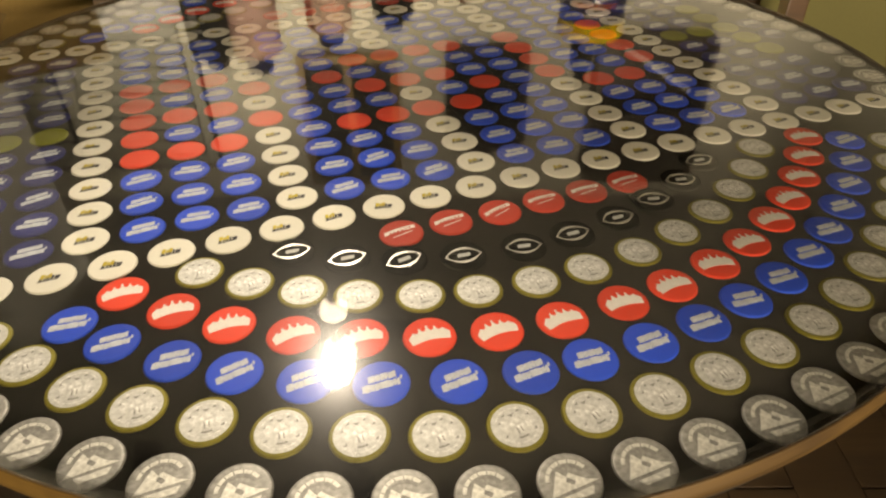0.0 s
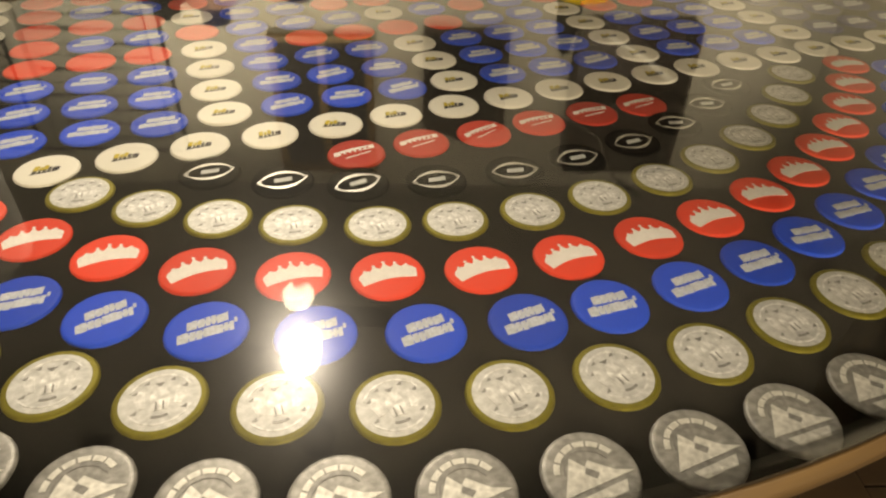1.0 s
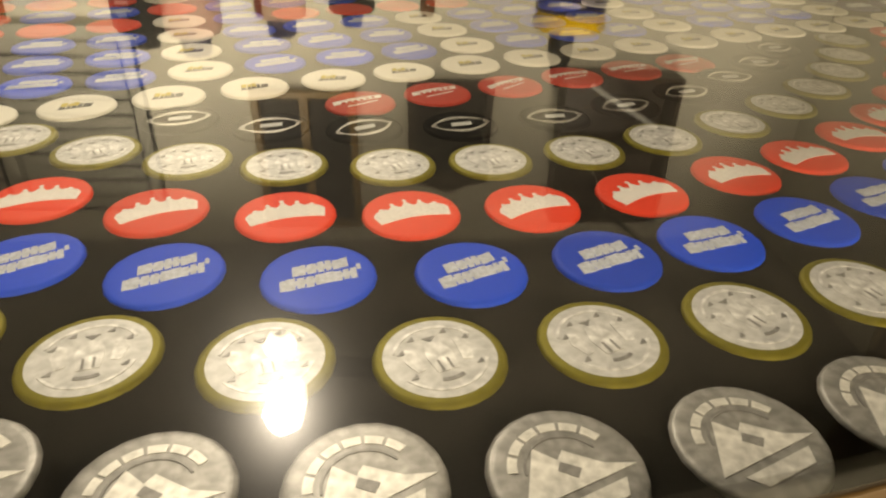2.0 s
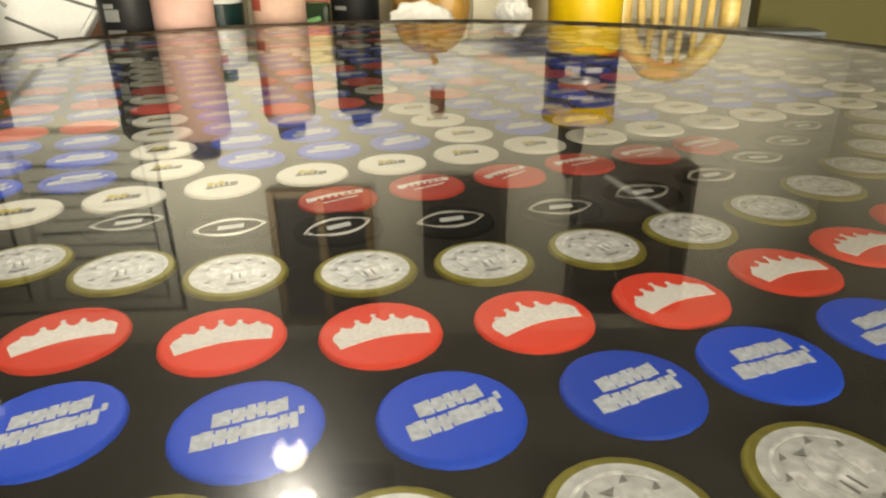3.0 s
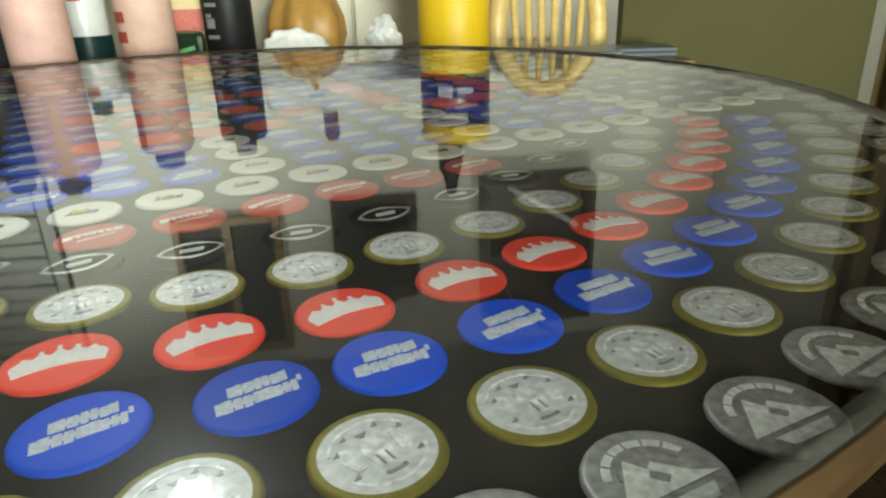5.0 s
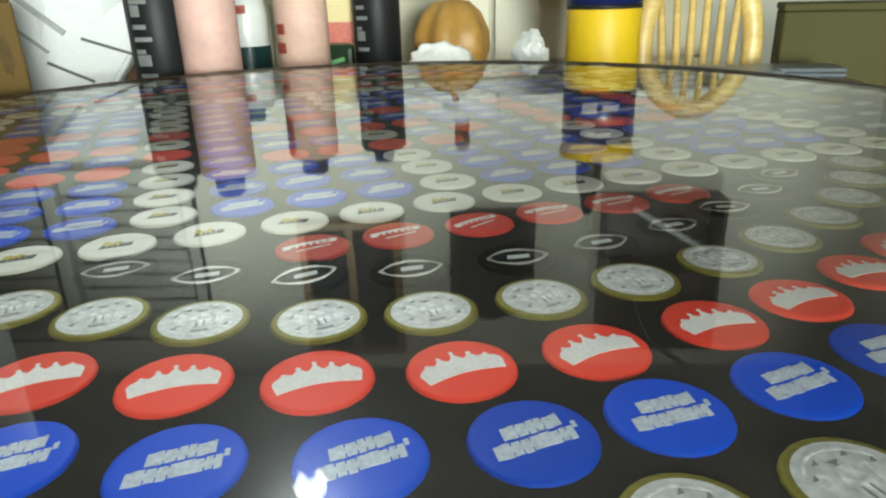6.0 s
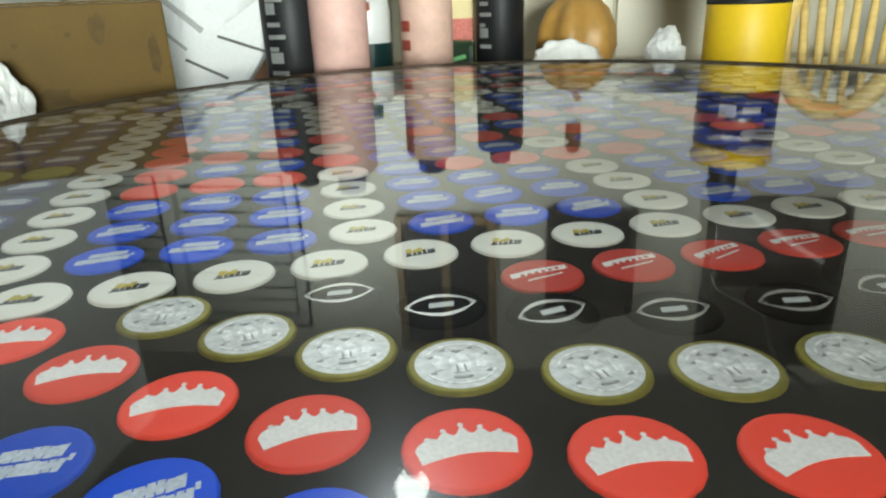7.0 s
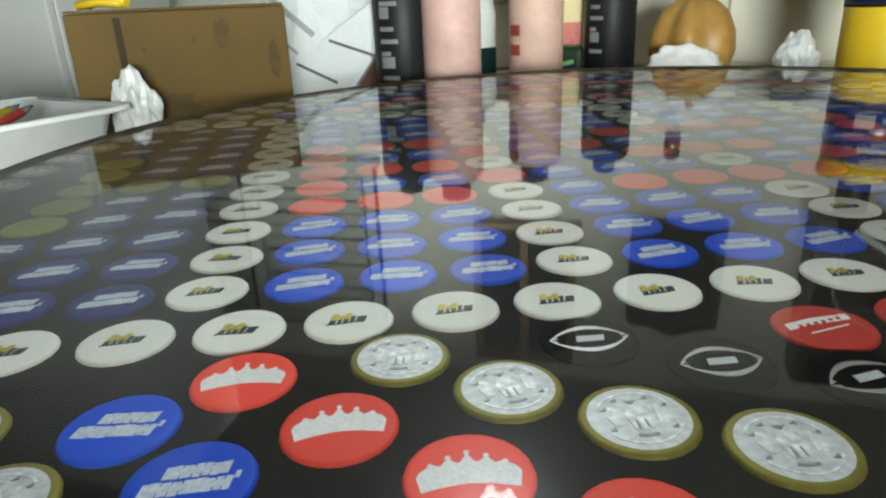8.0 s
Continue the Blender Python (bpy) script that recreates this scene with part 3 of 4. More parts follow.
# A yellow tin with a navy label and a yellow lid.
tin = thing("yellow_canister", pose(0.335, 0.70, SUPPORT), "large yellow canister with a navy label and yellow lid", "canister")
bm = bmesh.new()
lathe(bm, [(0, 0), (0.062, 0), (0.065, 0.004), (0.065, 0.236), (0, 0.236)], 48)
part("body", bm, YELLOW, tin)
for name, z0, z1, ink, grow in (("label_edge", 0.128, 0.136, BLACK_PLASTIC, 0.0006), ("label", 0.136, 0.222, NAVY_PLASTIC, 0.0008)):
    bm = bmesh.new()
    lathe(bm, [(0.0651, z0), (0.065 + grow, z0), (0.065 + grow, z1), (0.0651, z1)], 48)
    part(name, bm, ink, tin)
for a0, a1, z0, z1, ink in ((-128, -104, 0.148, 0.168, WHITE_LOGO), (-96, -70, 0.152, 0.162, WHITE_LOGO), (-140, -60, 0.178, 0.188, RED_PRINT), (-120, -80, 0.198, 0.206, WHITE_LOGO)):
    bm = bmesh.new()
    row = [[bm.verts.new((0.0662 * math.cos(radians(a0 + (a1 - a0) * i / 8)), 0.0662 * math.sin(radians(a0 + (a1 - a0) * i / 8)), z)) for i in range(9)] for z in (z0, z1)]
    for i in range(8):
        bm.faces.new((row[0][i], row[0][i + 1], row[1][i + 1], row[1][i]))
    bmesh.ops.solidify(bm, geom=list(bm.faces), thickness=0.0004)
    part("print", bm, ink, tin)
bm = bmesh.new()
lathe(bm, [(0, 0.2365), (0.067, 0.2365), (0.068, 0.239), (0.068, 0.252), (0.065, 0.255), (0, 0.255)], 48)
part("lid", bm, YELLOW, tin)

# A black handheld with a bent wire, standing on the canister's lid.
hand_set = thing("black_nozzle", pose(0.318, 0.672, SUPPORT + 0.2552), "black tapered plastic nozzle with a thin bent wire", "nozzle")
bm = bmesh.new()
lathe(bm, [(0, 0), (0.022, 0), (0.024, 0.004), (0.023, 0.05), (0.014, 0.075), (0.011, 0.10), (0.006, 0.108), (0, 0.109)], 24)
part("body", bm, BLACK_PLASTIC, hand_set)
bm = bmesh.new()
tube(bm, [(0, 0, 0.108), (0.002, 0, 0.15), (-0.004, -0.004, 0.20), (0.012, -0.012, 0.235), (0.05, -0.03, 0.25), (0.09, -0.05, 0.27), (0.13, 0.01, 0.36), (0.172, 0.078, 0.435)], 0.0014, 6)
part("wire", bm, STEEL, hand_set, "thin bent steel wire")
bm = bmesh.new()
tube(bm, [(0.172, 0.078, 0.435), (0.215, 0.078, 0.468), (0.257, 0.078, 0.50)], [0.003, 0.006, 0.004], 8)
part("tip", bm, BLACK_PLASTIC, hand_set, "black tapered tip")

# A lobed gourd.
bm = bmesh.new()
lathe(bm, [(0, 0.0), (0.035, 0.002), (0.06, 0.02), (0.073, 0.055), (0.070, 0.09), (0.054, 0.125), (0.03, 0.145), (0.012, 0.148), (0, 0.146)], 48,
      wave=lambda a, k: 0.006 * math.cos(6 * a) if 0 < k < 7 else 0)
gourd = thing("gourd", pose(0.065, 0.835, SUPPORT, 0, 0, 14), "orange-brown ribbed gourd standing upright", "gourd")
part("flesh", bm, GOURD, gourd, smooth=True)
bm = bmesh.new()
tube(bm, [(0, 0, 0.146), (0.002, 0.001, 0.158), (0.008, 0.002, 0.168)], [0.008, 0.006, 0.007], 8)
part("stalk", bm, GOURD, gourd)


def lump(name, place, size, seed, material, label, category="tissue"):
    bm = bmesh.new()
    crumple(bm, size, seed)
    low = min(v.co.z for v in bm.verts)
    return tagged(part(name, bm, material, at=Matrix.Translation((place[0], place[1], place[2] - low)), smooth=material is not BAG), label, category)


lump("crumpled_tissue", (0.045, 0.735, SUPPORT), (0.07, 0.03, 0.047), 3, TISSUE, "crumpled white tissue lying in front of the gourd")
lump("crumpled_tissue", (0.205, 0.665, SUPPORT), (0.046, 0.028, 0.056), 8, BAG, "small crumpled white tissue standing beside the canister")
lump("plastic_bag", (-0.632, 0.196, SUPPORT), (0.044, 0.03, 0.062), 5, BAG, "crumpled white plastic bag standing in the white tray", "bag")
pack = thing("paper_pack", pose(0.055, 1.26, KZ, 0, 0, 3), "white paper pack with crumpled wrapping on the worktop", "pack")
bm = bmesh.new()
box(bm, (-0.128, -0.05, 0), (0.125, 0.05, 0.078), 0.012)
bmesh.ops.subdivide_edges(bm, edges=list(bm.edges), cuts=4, use_grid_fill=True)
for v in bm.verts:
    v.co += Vector((noise.noise(v.co * 22), 0.8 * noise.noise(v.co * 26 + Vector((5, 0, 0))), 0.6 * noise.noise(v.co * 24 + Vector((0, 7, 0))))) * 0.009 * min(1, v.co.z / 0.02)
part("wrapping", bm, TISSUE, pack)
bm = bmesh.new()
box(bm, (-0.02, -0.056, 0.03), (0.02, -0.0545, 0.05))
part("print", bm, FADED_PRINT, pack)
bottle("small_bottle", 0.086, 1.335, [(0, 0), (0.026, 0), (0.027, 0.003), (0.027, 0.09), (0.014, 0.11), (0, 0.11)], WHITE_PLASTIC, [(0, 0.1105), (0.021, 0.1105), (0.022, 0.17), (0.015, 0.185), (0, 0.185)], AMBER,
       "small white bottle with an amber-brown top").location.z = KZ

# Cardboard box with a taped seam, open flap and worn corners.
carton = thing("cardboard_box", pose(-0.652, 0.352, SUPPORT, 0, 0, 33), "brown cardboard box with stains and a torn corner", "box")
bm = bmesh.new()
box(bm, (-0.133, -0.10, 0), (0.127, 0.10, 0.166), 0.003)
part("body", bm, CARD, carton)
bm = bmesh.new()
box(bm, (-0.079, -0.1022, 0.004), (-0.071, -0.1004, 0.160))
part("seam", bm, mat("dark_seam", (0.035, 0.02, 0.008), 0.9), carton, "dark open seam of the box")
bm = bmesh.new()
box(bm, (-0.132, -0.099, 0.1665), (0.126, 0.02, 0.1695), 0.001)
part("flap", bm, CARD, carton)
STAIN = mat("dark_stain_on_card", (0.074, 0.045, 0.010), 0.85, grain=0.2, scale=60)
for x, z, w, h, seed in ((0.045, 0.135, 0.012, 0.022, 1), (-0.02, 0.045, 0.03, 0.025, 2), (0.108, 0.10, 0.008, 0.03, 3), (0.01, 0.13, 0.004, 0.004, 4), (-0.05, 0.12, 0.004, 0.004, 6)):
    rng = random.Random(seed)
    bm = bmesh.new()
    pts = [(w * (0.65 + 0.45 * rng.random()) * math.cos(a), h * (0.65 + 0.45 * rng.random()) * math.sin(a)) for a in [2 * math.pi * i / 14 for i in range(14)]]
    slab(bm, pts, 0, 0.0004)
    part("stain", bm, STAIN, carton, at=pose(x, -0.1004, z, 90, 0, 0))

# A plain white upright cabinet beyond the box.
white = thing("tall_cabinet", pose(-1.32, 0.56, FLOOR_Z), "plain white upright cabinet standing beside the tables", "cabinet")
for name, lo, hi in (("body", (-0.25, 0.021, 0.06), (0.25, 0.36, 1.75)), ("plinth", (-0.24, 0.04, 0), (0.24, 0.35, 0.0595)), ("door", (-0.248, 0, 0.065), (0.248, 0.02, 1.745))):
    bm = bmesh.new()
    box(bm, lo, hi, 0.003)
    piece = part(name, bm, CABINET_WHITE, white)
    if name == "door":
        x = -0.2
        bm = bmesh.new()
        tube(bm, [(x, -0.022, 0.95), (x, -0.022, 1.10)], 0.005)
        for z in (0.96, 1.09):
            tube(bm, [(x, -0.022, z), (x, 0.002, z)], 0.004)
        part("handle", bm, STEEL, piece, "steel bar handle")

# A bent yellow plastic strap lying on the box.
strap = bmesh.new()
for pts in ([(-0.05, 0, 0.006), (-0.02, 0.004, 0.010), (0.012, 0.0, 0.006)], [(-0.045, 0.02, 0.006), (-0.01, 0.01, 0.018), (0.02, -0.004, 0.007)]):
    tube(strap, pts, 0.0058, 8)
tagged(part("plastic_strap", strap, YELLOW, at=carton.matrix_basis @ pose(-0.085, 0.0, 0.1696, 0, 0, -20)), "bent yellow plastic strap lying on the cardboard box", "strap")

# White paper sack, folded, with printed grey lines.
sack = thing("paper_sack", pose(-0.525, 0.555, SUPPORT, -6, 0, 12), "white paper sack with folded corner and grey printed lines", "bag")
bm = bmesh.new()
pts = [(-0.10, 0.0), (0.015, 0.0), (0.096, 0.112), (0.10, 0.19), (-0.03, 0.20), (-0.10, 0.195)]
slab(bm, pts, -0.02, 0.02)
bmesh.ops.bevel(bm, geom=list(bm.edges), offset=0.006, segments=2, profile=0.5, affect="EDGES")
bmesh.ops.triangulate(bm, faces=list(bm.faces))
bmesh.ops.subdivide_edges(bm, edges=list(bm.edges), cuts=3, use_grid_fill=True)
for v in bm.verts:
    v.co.z += 0.008 * noise.noise(Vector((v.co.x * 24, v.co.y * 24, 2.0)))
    if v.co.z > 0:
        # the paper sinks in above the fold and creases across it
        v.co.z -= 0.032 * math.exp(-((v.co.x - 0.03) / 0.04) ** 2 - ((v.co.y - 0.185) / 0.04) ** 2) + 0.004 * abs(noise.noise(Vector((v.co.x * 40 + v.co.y * 30, v.co.y * 12, 7))))
part("body", bm, PAPER, sack, at=pose(0, 0, 0, 90, 0, 0))
bm = bmesh.new()
slab(bm, [(-0.078, 0.036), (0.0, 0.112), (0.088, 0.168), (0.096, 0.118), (0.058, 0.066), (0.010, 0.006), (-0.06, 0.006)], 0.029, 0.031)
for v in bm.verts:
    v.co.z += 0.012 * max(0, v.co.y - 0.03) / 0.14
part("flap", bm, PAPER, sack, at=pose(0, 0, 0, 90, 0, 0))
FADED = mat("faded_grey_print", (0.36, 0.37, 0.37), 0.6, grain=0.1, scale=200)
for x0, y0, x1, y1, w, z, ink in ((-0.052, 0.072, 0.012, 0.040, 0.0022, 0.0375, GREY_PRINT), (0.004, 0.106, 0.076, 0.080, 0.0022, 0.0405, GREY_PRINT),
                                  (-0.093, 0.178, -0.024, 0.116, 0.0045, 0.0265, FADED), (-0.092, 0.124, -0.052, 0.088, 0.0025, 0.0265, FADED)):
    bm = bmesh.new()
    d = Vector((x1 - x0, y1 - y0)).normalized()
    nrm = Vector((-d.y, d.x)) * w
    slab(bm, [(x0 + nrm.x, y0 + nrm.y), (x1 + nrm.x, y1 + nrm.y), (x1 - nrm.x, y1 - nrm.y), (x0 - nrm.x, y0 - nrm.y)], z - 0.004, z + 0.0008)
    part("printed_line", bm, ink, sack, at=pose(0, 0, 0, 90, 0, 0))

tub = thing("small_carton", pose(-0.475, 0.655, SUPPORT, 0, 0, 10), "small dark brown carton behind the white paper sack", "carton")
bm = bmesh.new()
box(bm, (-0.05, -0.02, 0), (0.05, 0.02, 0.078), 0.003)
part("body", bm, TOP_WOOD_CARD, tub)
bm = bmesh.new()
box(bm, (-0.051, -0.021, 0.0785), (0.051, 0.021, 0.088), 0.002)
part("lid", bm, TOP_WOOD_CARD, tub)

# White tray with pens in it.
tray = thing("plastic_tray", pose(-0.743, 0.066, SUPPORT, 0, 0, 73), "white plastic tray with rounded rim holding pens", "tray")
bm = bmesh.new()


def round_rect(w, d, r, n=6):
    pts = []
    for cx, cy, a0 in ((w - r, d - r, 0), (-w + r, d - r, 90), (-w + r, -d + r, 180), (w - r, -d + r, 270)):
        pts += [(cx + r * math.cos(radians(a0 + 90 * i / n)), cy + r * math.sin(radians(a0 + 90 * i / n))) for i in range(n + 1)]
    return pts


loops = []
for w, d, r, z in ((0.098, 0.078, 0.014, 0.0), (0.114, 0.094, 0.016, 0.060), (0.130, 0.110, 0.020, 0.062), (0.130, 0.110, 0.020, 0.066), (0.112, 0.092, 0.016, 0.066), (0.096, 0.076, 0.014, 0.004)):
    loops.append([bm.verts.new((x, y, z)) for x, y in round_rect(w, d, r)])
for a, b in zip(loops, loops[1:]):
    for i in range(len(a)):
        bm.faces.new((a[i], a[(i + 1) % len(a)], b[(i + 1) % len(a)], b[i])).smooth = True
bm.faces.new(loops[0])
bm.faces.new(loops[-1])
part("body", bm, WHITE_PLASTIC, tray)
bm = bmesh.new()
edge = round_rect(0.128, 0.108, 0.019)
tube(bm, [(x, y, 0.0645) for x, y in edge + edge[:1]], 0.0036, 8)
part("rim", bm, WHITE_PLASTIC, tray, "rolled white rim")
for y, tip, ink, label in ((-0.02, 0.012, RED_PLASTIC, "red pen lying across a white tray"), (0.02, 0.01, YELLOW, "yellow pen lying across a white tray")):
    pen = thing("pen", tray.matrix_basis @ pose(-0.03, y * 0.7, 0.036, 0, -19, 4), label, "pen")
    bm = bmesh.new()
    tube(bm, [(-0.08, 0, 0), (0.09, 0, 0)], 0.005, 10)
    part("barrel", bm, ink, pen)
    bm = bmesh.new()
    tube(bm, [(0.0905, 0, 0), (0.105, 0, 0)], [0.0048, 0.001], 10)
    part("tip", bm, GREY_PRINT, pen)

# Carton and pouch between the bottles.
small = thing("food_carton", pose(-0.172, 0.875, SUPPORT, 0, 0, 6), "cream and red food carton standing behind bottles", "carton")
bm = bmesh.new()
box(bm, (-0.035, -0.02, 0), (0.035, 0.02, 0.17), 0.002)
part("body", bm, YELLOW_CARD, small)
bm = bmesh.new()
box(bm, (-0.034, -0.0212, 0.07), (0.034, -0.0202, 0.112))
part("band", bm, RED_PRINT, small)
bm = bmesh.new()
box(bm, (-0.045, -0.012, 0), (0.02, 0.012, 0.075), 0.01)
for v in bm.verts:
    v.co.y += 0.006 * noise.noise(v.co * 40)
pouch = thing("snack_pouch", pose(-0.148, 0.80, SUPPORT, 0, 0, -4), "shiny dark green pouch with a bright green stripe", "pouch")
part("body", bm, GREEN_DARK, pouch)
bm = bmesh.new()
box(bm, (-0.03, -0.019, 0.040), (0.016, -0.0175, 0.048), 0, 0, pose(0, 0, 0, 0, -14, 0))
part("print", bm, GREEN_BRIGHT, pouch)

# Grey slabs lying at the table's end.
for x, y, w, d, h, turn, label in ((0.545, 0.70, 0.10, 0.06, 0.020, -6, "grey flat plastic case lying on the side table"), (0.71, 0.735, 0.07, 0.045, 0.017, -10, "blue-grey flat case lying beside the grey one")):
    slabs = thing("flat_case", pose(x, y, SUPPORT, 0, 0, turn), label, "case")
    bm = bmesh.new()
    box(bm, (-w, -d, 0), (w, d, h * 0.48), 0.004)
    part("base", bm, SLATE, slabs)
    bm = bmesh.new()
    box(bm, (-w, -d, h * 0.52), (w, d, h), 0.004)
    part("lid", bm, SLATE, slabs)

# Bow-back chair.
chair = thing("bow_back_chair", pose(0.605, 0.99, FLOOR_Z, 0, 0, 176), "pale varnished wooden bow-back chair with turned spindles", "chair")
SEAT = 0.45
bm = bmesh.new()
slab(bm, round_rect(0.20, 0.20, 0.09), SEAT - 0.035, SEAT)
part("seat", bm, PALE_WOOD, chair, at=pose(0, 0.2, 0))
rise = [(0.108, 0.001), (0.112, 0.08), (0.115, 0.16), (0.117, 0.23)]
bow = [(x, h) for x, h in rise] + [(0.118 * math.cos(radians(a)), 0.29 + 0.185 * math.sin(radians(a))) for a in range(0, 181, 10)] + [(-x, h) for x, h in rise[::-1]]
bow = [(x, -0.045 * h / 0.485, SEAT + h) for x, h in bow]
bm = bmesh.new()
tube(bm, [(x, y + 0.03, z) for x, y, z in bow], 0.022, 12)
part("bow", bm, PALE_WOOD, chair)
for k in range(6):
    x = -0.075 + 0.03 * k
    top = SEAT + 0.29 + 0.185 * math.sqrt(1 - (x * 1.12 / 0.118) ** 2) - 0.004
    bm = bmesh.new()
    tube(bm, [(x * 0.8, 0.035, SEAT + 0.001), (x * 0.95, 0.012, SEAT + 0.22), (x * 1.12, -0.013, top)], [0.007, 0.010, 0.007], 8)
    part("spindle", bm, PALE_WOOD, chair)
for sx in (-1, 1):
    for y in (0.06, 0.34):
        bm = bmesh.new()
        tube(bm, [(sx * 0.19, y + (0.03 if y > 0.2 else -0.03), 0), (sx * 0.165, y, 0.25), (sx * 0.15, y, SEAT - 0.036)], [0.012, 0.018, 0.013], 10)
        part("leg", bm, PALE_WOOD, chair)

# Olive cabinet side, bench and curtains at the far end.
cab = thing("olive_cabinet", pose(0.98, 0.80, FLOOR_Z, 0, 0, -20), "olive beige painted low cabinet with a thin top edge", "cabinet")
bm = bmesh.new()
box(bm, (-0.255, 0, 0), (0.25, 0.18, 0.807), 0.004)
part("body", bm, OLIVE, cab)
bm = bmesh.new()
box(bm, (-0.257, -0.002, 0.8075), (0.252, 0.185, 0.822), 0.003)
part("top", bm, OLIVE, cab)


def drape(name, x0, y0, x1, y1, z0, z1, folds, material, label):
    bm = bmesh.new()
    n, m = folds * 10, 8
    d = Vector((x1 - x0, y1 - y0))
    side = Vector((-d.y, d.x)).normalized()
    grid = []
    for j in range(m + 1):
        row = []
        for i in range(n + 1):
            s = i / n
            off = 0.022 * math.sin(2 * math.pi * folds * s + 0.4 * math.sin(j)) + 0.006 * noise.noise(Vector((s * 9, j * 0.5, 3)))
            row.append(bm.verts.new((x0 + d.x * s + side.x * off, y0 + d.y * s + side.y * off, z0 + (z1 - z0) * j / m)))
        grid.append(row)
    for a, b in zip(grid, grid[1:]):
        for i in range(n):
            bm.faces.new((a[i], a[i + 1], b[i + 1], b[i])).smooth = True
    bmesh.ops.solidify(bm, geom=list(bm.faces), thickness=0.002)
    return tagged(part(name, bm, material), label, "curtain")


drape("curtain", 1.222, 0.69, 1.36, 0.52, FLOOR_Z, CEIL_Z - 0.02, 4, BROWN_CLOTH, "brown cloth curtain hanging in folds")
drape("curtain", 1.38, 0.50, 1.60, 0.18, FLOOR_Z, CEIL_Z - 0.02, 5, PALE_CLOTH, "pale cloth curtain hanging in folds")

# ---------------------------------------------------------------- the bottle-cap table
TURN = 21.56
table = thing("bottle_cap_table", pose(0, 0, FLOOR_Z, 0, 0, TURN), "round table with bottle caps cast in clear resin", "table")
TOP = -FLOOR_Z
R_IN, R_OUT = 0.5118, 0.5168
bm = bmesh.new()
lathe(bm, [(0, TOP - 0.024), (R_IN - 0.001, TOP - 0.024), (R_IN - 0.001, TOP - 0.0021), (0, TOP - 0.0021)], 128)
part("board", bm, BOARD, table, "black stained round board")
bm = bmesh.new()
lathe(bm, [(R_IN, TOP - 0.013), (R_OUT - 0.003, TOP - 0.013), (R_OUT - 0.0005, TOP - 0.010), (R_OUT, TOP - 0.002), (R_OUT - 0.002, TOP + 0.0022), (R_IN + 0.003, TOP + 0.0030), (R_IN + 0.0008, TOP + 0.0022), (R_IN, TOP - 0.004), (R_IN, TOP - 0.013)], 160)
part("rim", bm, RIM, table, "stained oak rim")
bm = bmesh.new()
lathe(bm, [(0, TOP - 0.0025), (R_IN - 0.0004, TOP - 0.0025), (R_IN - 0.0004, TOP), (0, TOP)], 128)
for f in bm.faces:
    f.smooth = False
part("resin", bm, RESIN, table, "clear glossy resin")
bm = bmesh.new()
lathe(bm, [(R_IN - 0.0065, TOP + 0.0001), (R_IN - 0.004, TOP + 0.0004), (R_IN - 0.002, TOP + 0.0011), (R_IN + 0.0012, TOP + 0.0024)], 160, wave=lambda a, k: 0.0006 * math.sin(37 * a) * math.sin(11 * a + 1) if k == 1 else 0)
part("resin_lip", bm, RESIN, table, "clear resin drawn up against the rim")
bm = bmesh.new()
lathe(bm, [(0, 0.10), (0.05, 0.10), (0.06, 0.16), (0.035, 0.26), (0.045, 0.45), (0.035, 0.60), (0.09, 0.70), (0.12, TOP - 0.025), (0, TOP - 0.025)], 40)
part("pedestal", bm, DARK_WOOD, table)
for k in range(4):
    a = radians(45 + 90 * k)
    bm = bmesh.new()
    tube(bm, [(0.03 * math.cos(a), 0.03 * math.sin(a), 0.15), (0.18 * math.cos(a), 0.18 * math.sin(a), 0.10), (0.33 * math.cos(a), 0.33 * math.sin(a), 0.022)], [0.03, 0.028, 0.022], 12)
    part("foot", bm, DARK_WOOD, table)

# Crown caps. A cap's logo points along its own y.
CAP_R, CAP_TOP = 0.016, -0.0007
Z1 = 0.0002


def disc(r0, a0, a1, n):
    return [(r0 * math.cos(radians(a0 + (a1 - a0) * i / n)), r0 * math.sin(radians(a0 + (a1 - a0) * i / n))) for i in range(n + 1)]


def arc_band(bm, r0, r1, a0, a1, index, n=8):
    outer = disc(r1, a0, a1, n)
    inner = disc(r0, a1, a0, n)
    for i in range(n):
        slab(bm, [inner[n - i], outer[i], outer[i + 1], inner[n - i - 1]], 0, Z1, index)


def bar(bm, x0, y0, x1, y1, index, lean=0.0, z=Z1):
    slab(bm, [(x0 + lean * y0, y0), (x1 + lean * y0, y0), (x1 + lean * y1, y1), (x0 + lean * y1, y1)], 0, z, index)


def cap_mesh(name, top, skirt, inks, draw):
    bm = bmesh.new()
    n = 84
    flute = lambda a, k: 0.00008 * math.cos(21 * a) if k >= 4 else 0
    lathe(bm, [(0, 0), (0.0075, 0), (0.0136, 0), (0.0150, -0.0001), (0.0157, -0.0004), (0.0160, -0.0011), (0.0161, -0.0016)], n, 0, flute)
    for f in bm.faces:
        if f.calc_center_median().to_2d().length > 0.0137:
            f.material_index = 1
    draw(bm)
    return mesh_of(name, bm, [top, skirt, *inks])


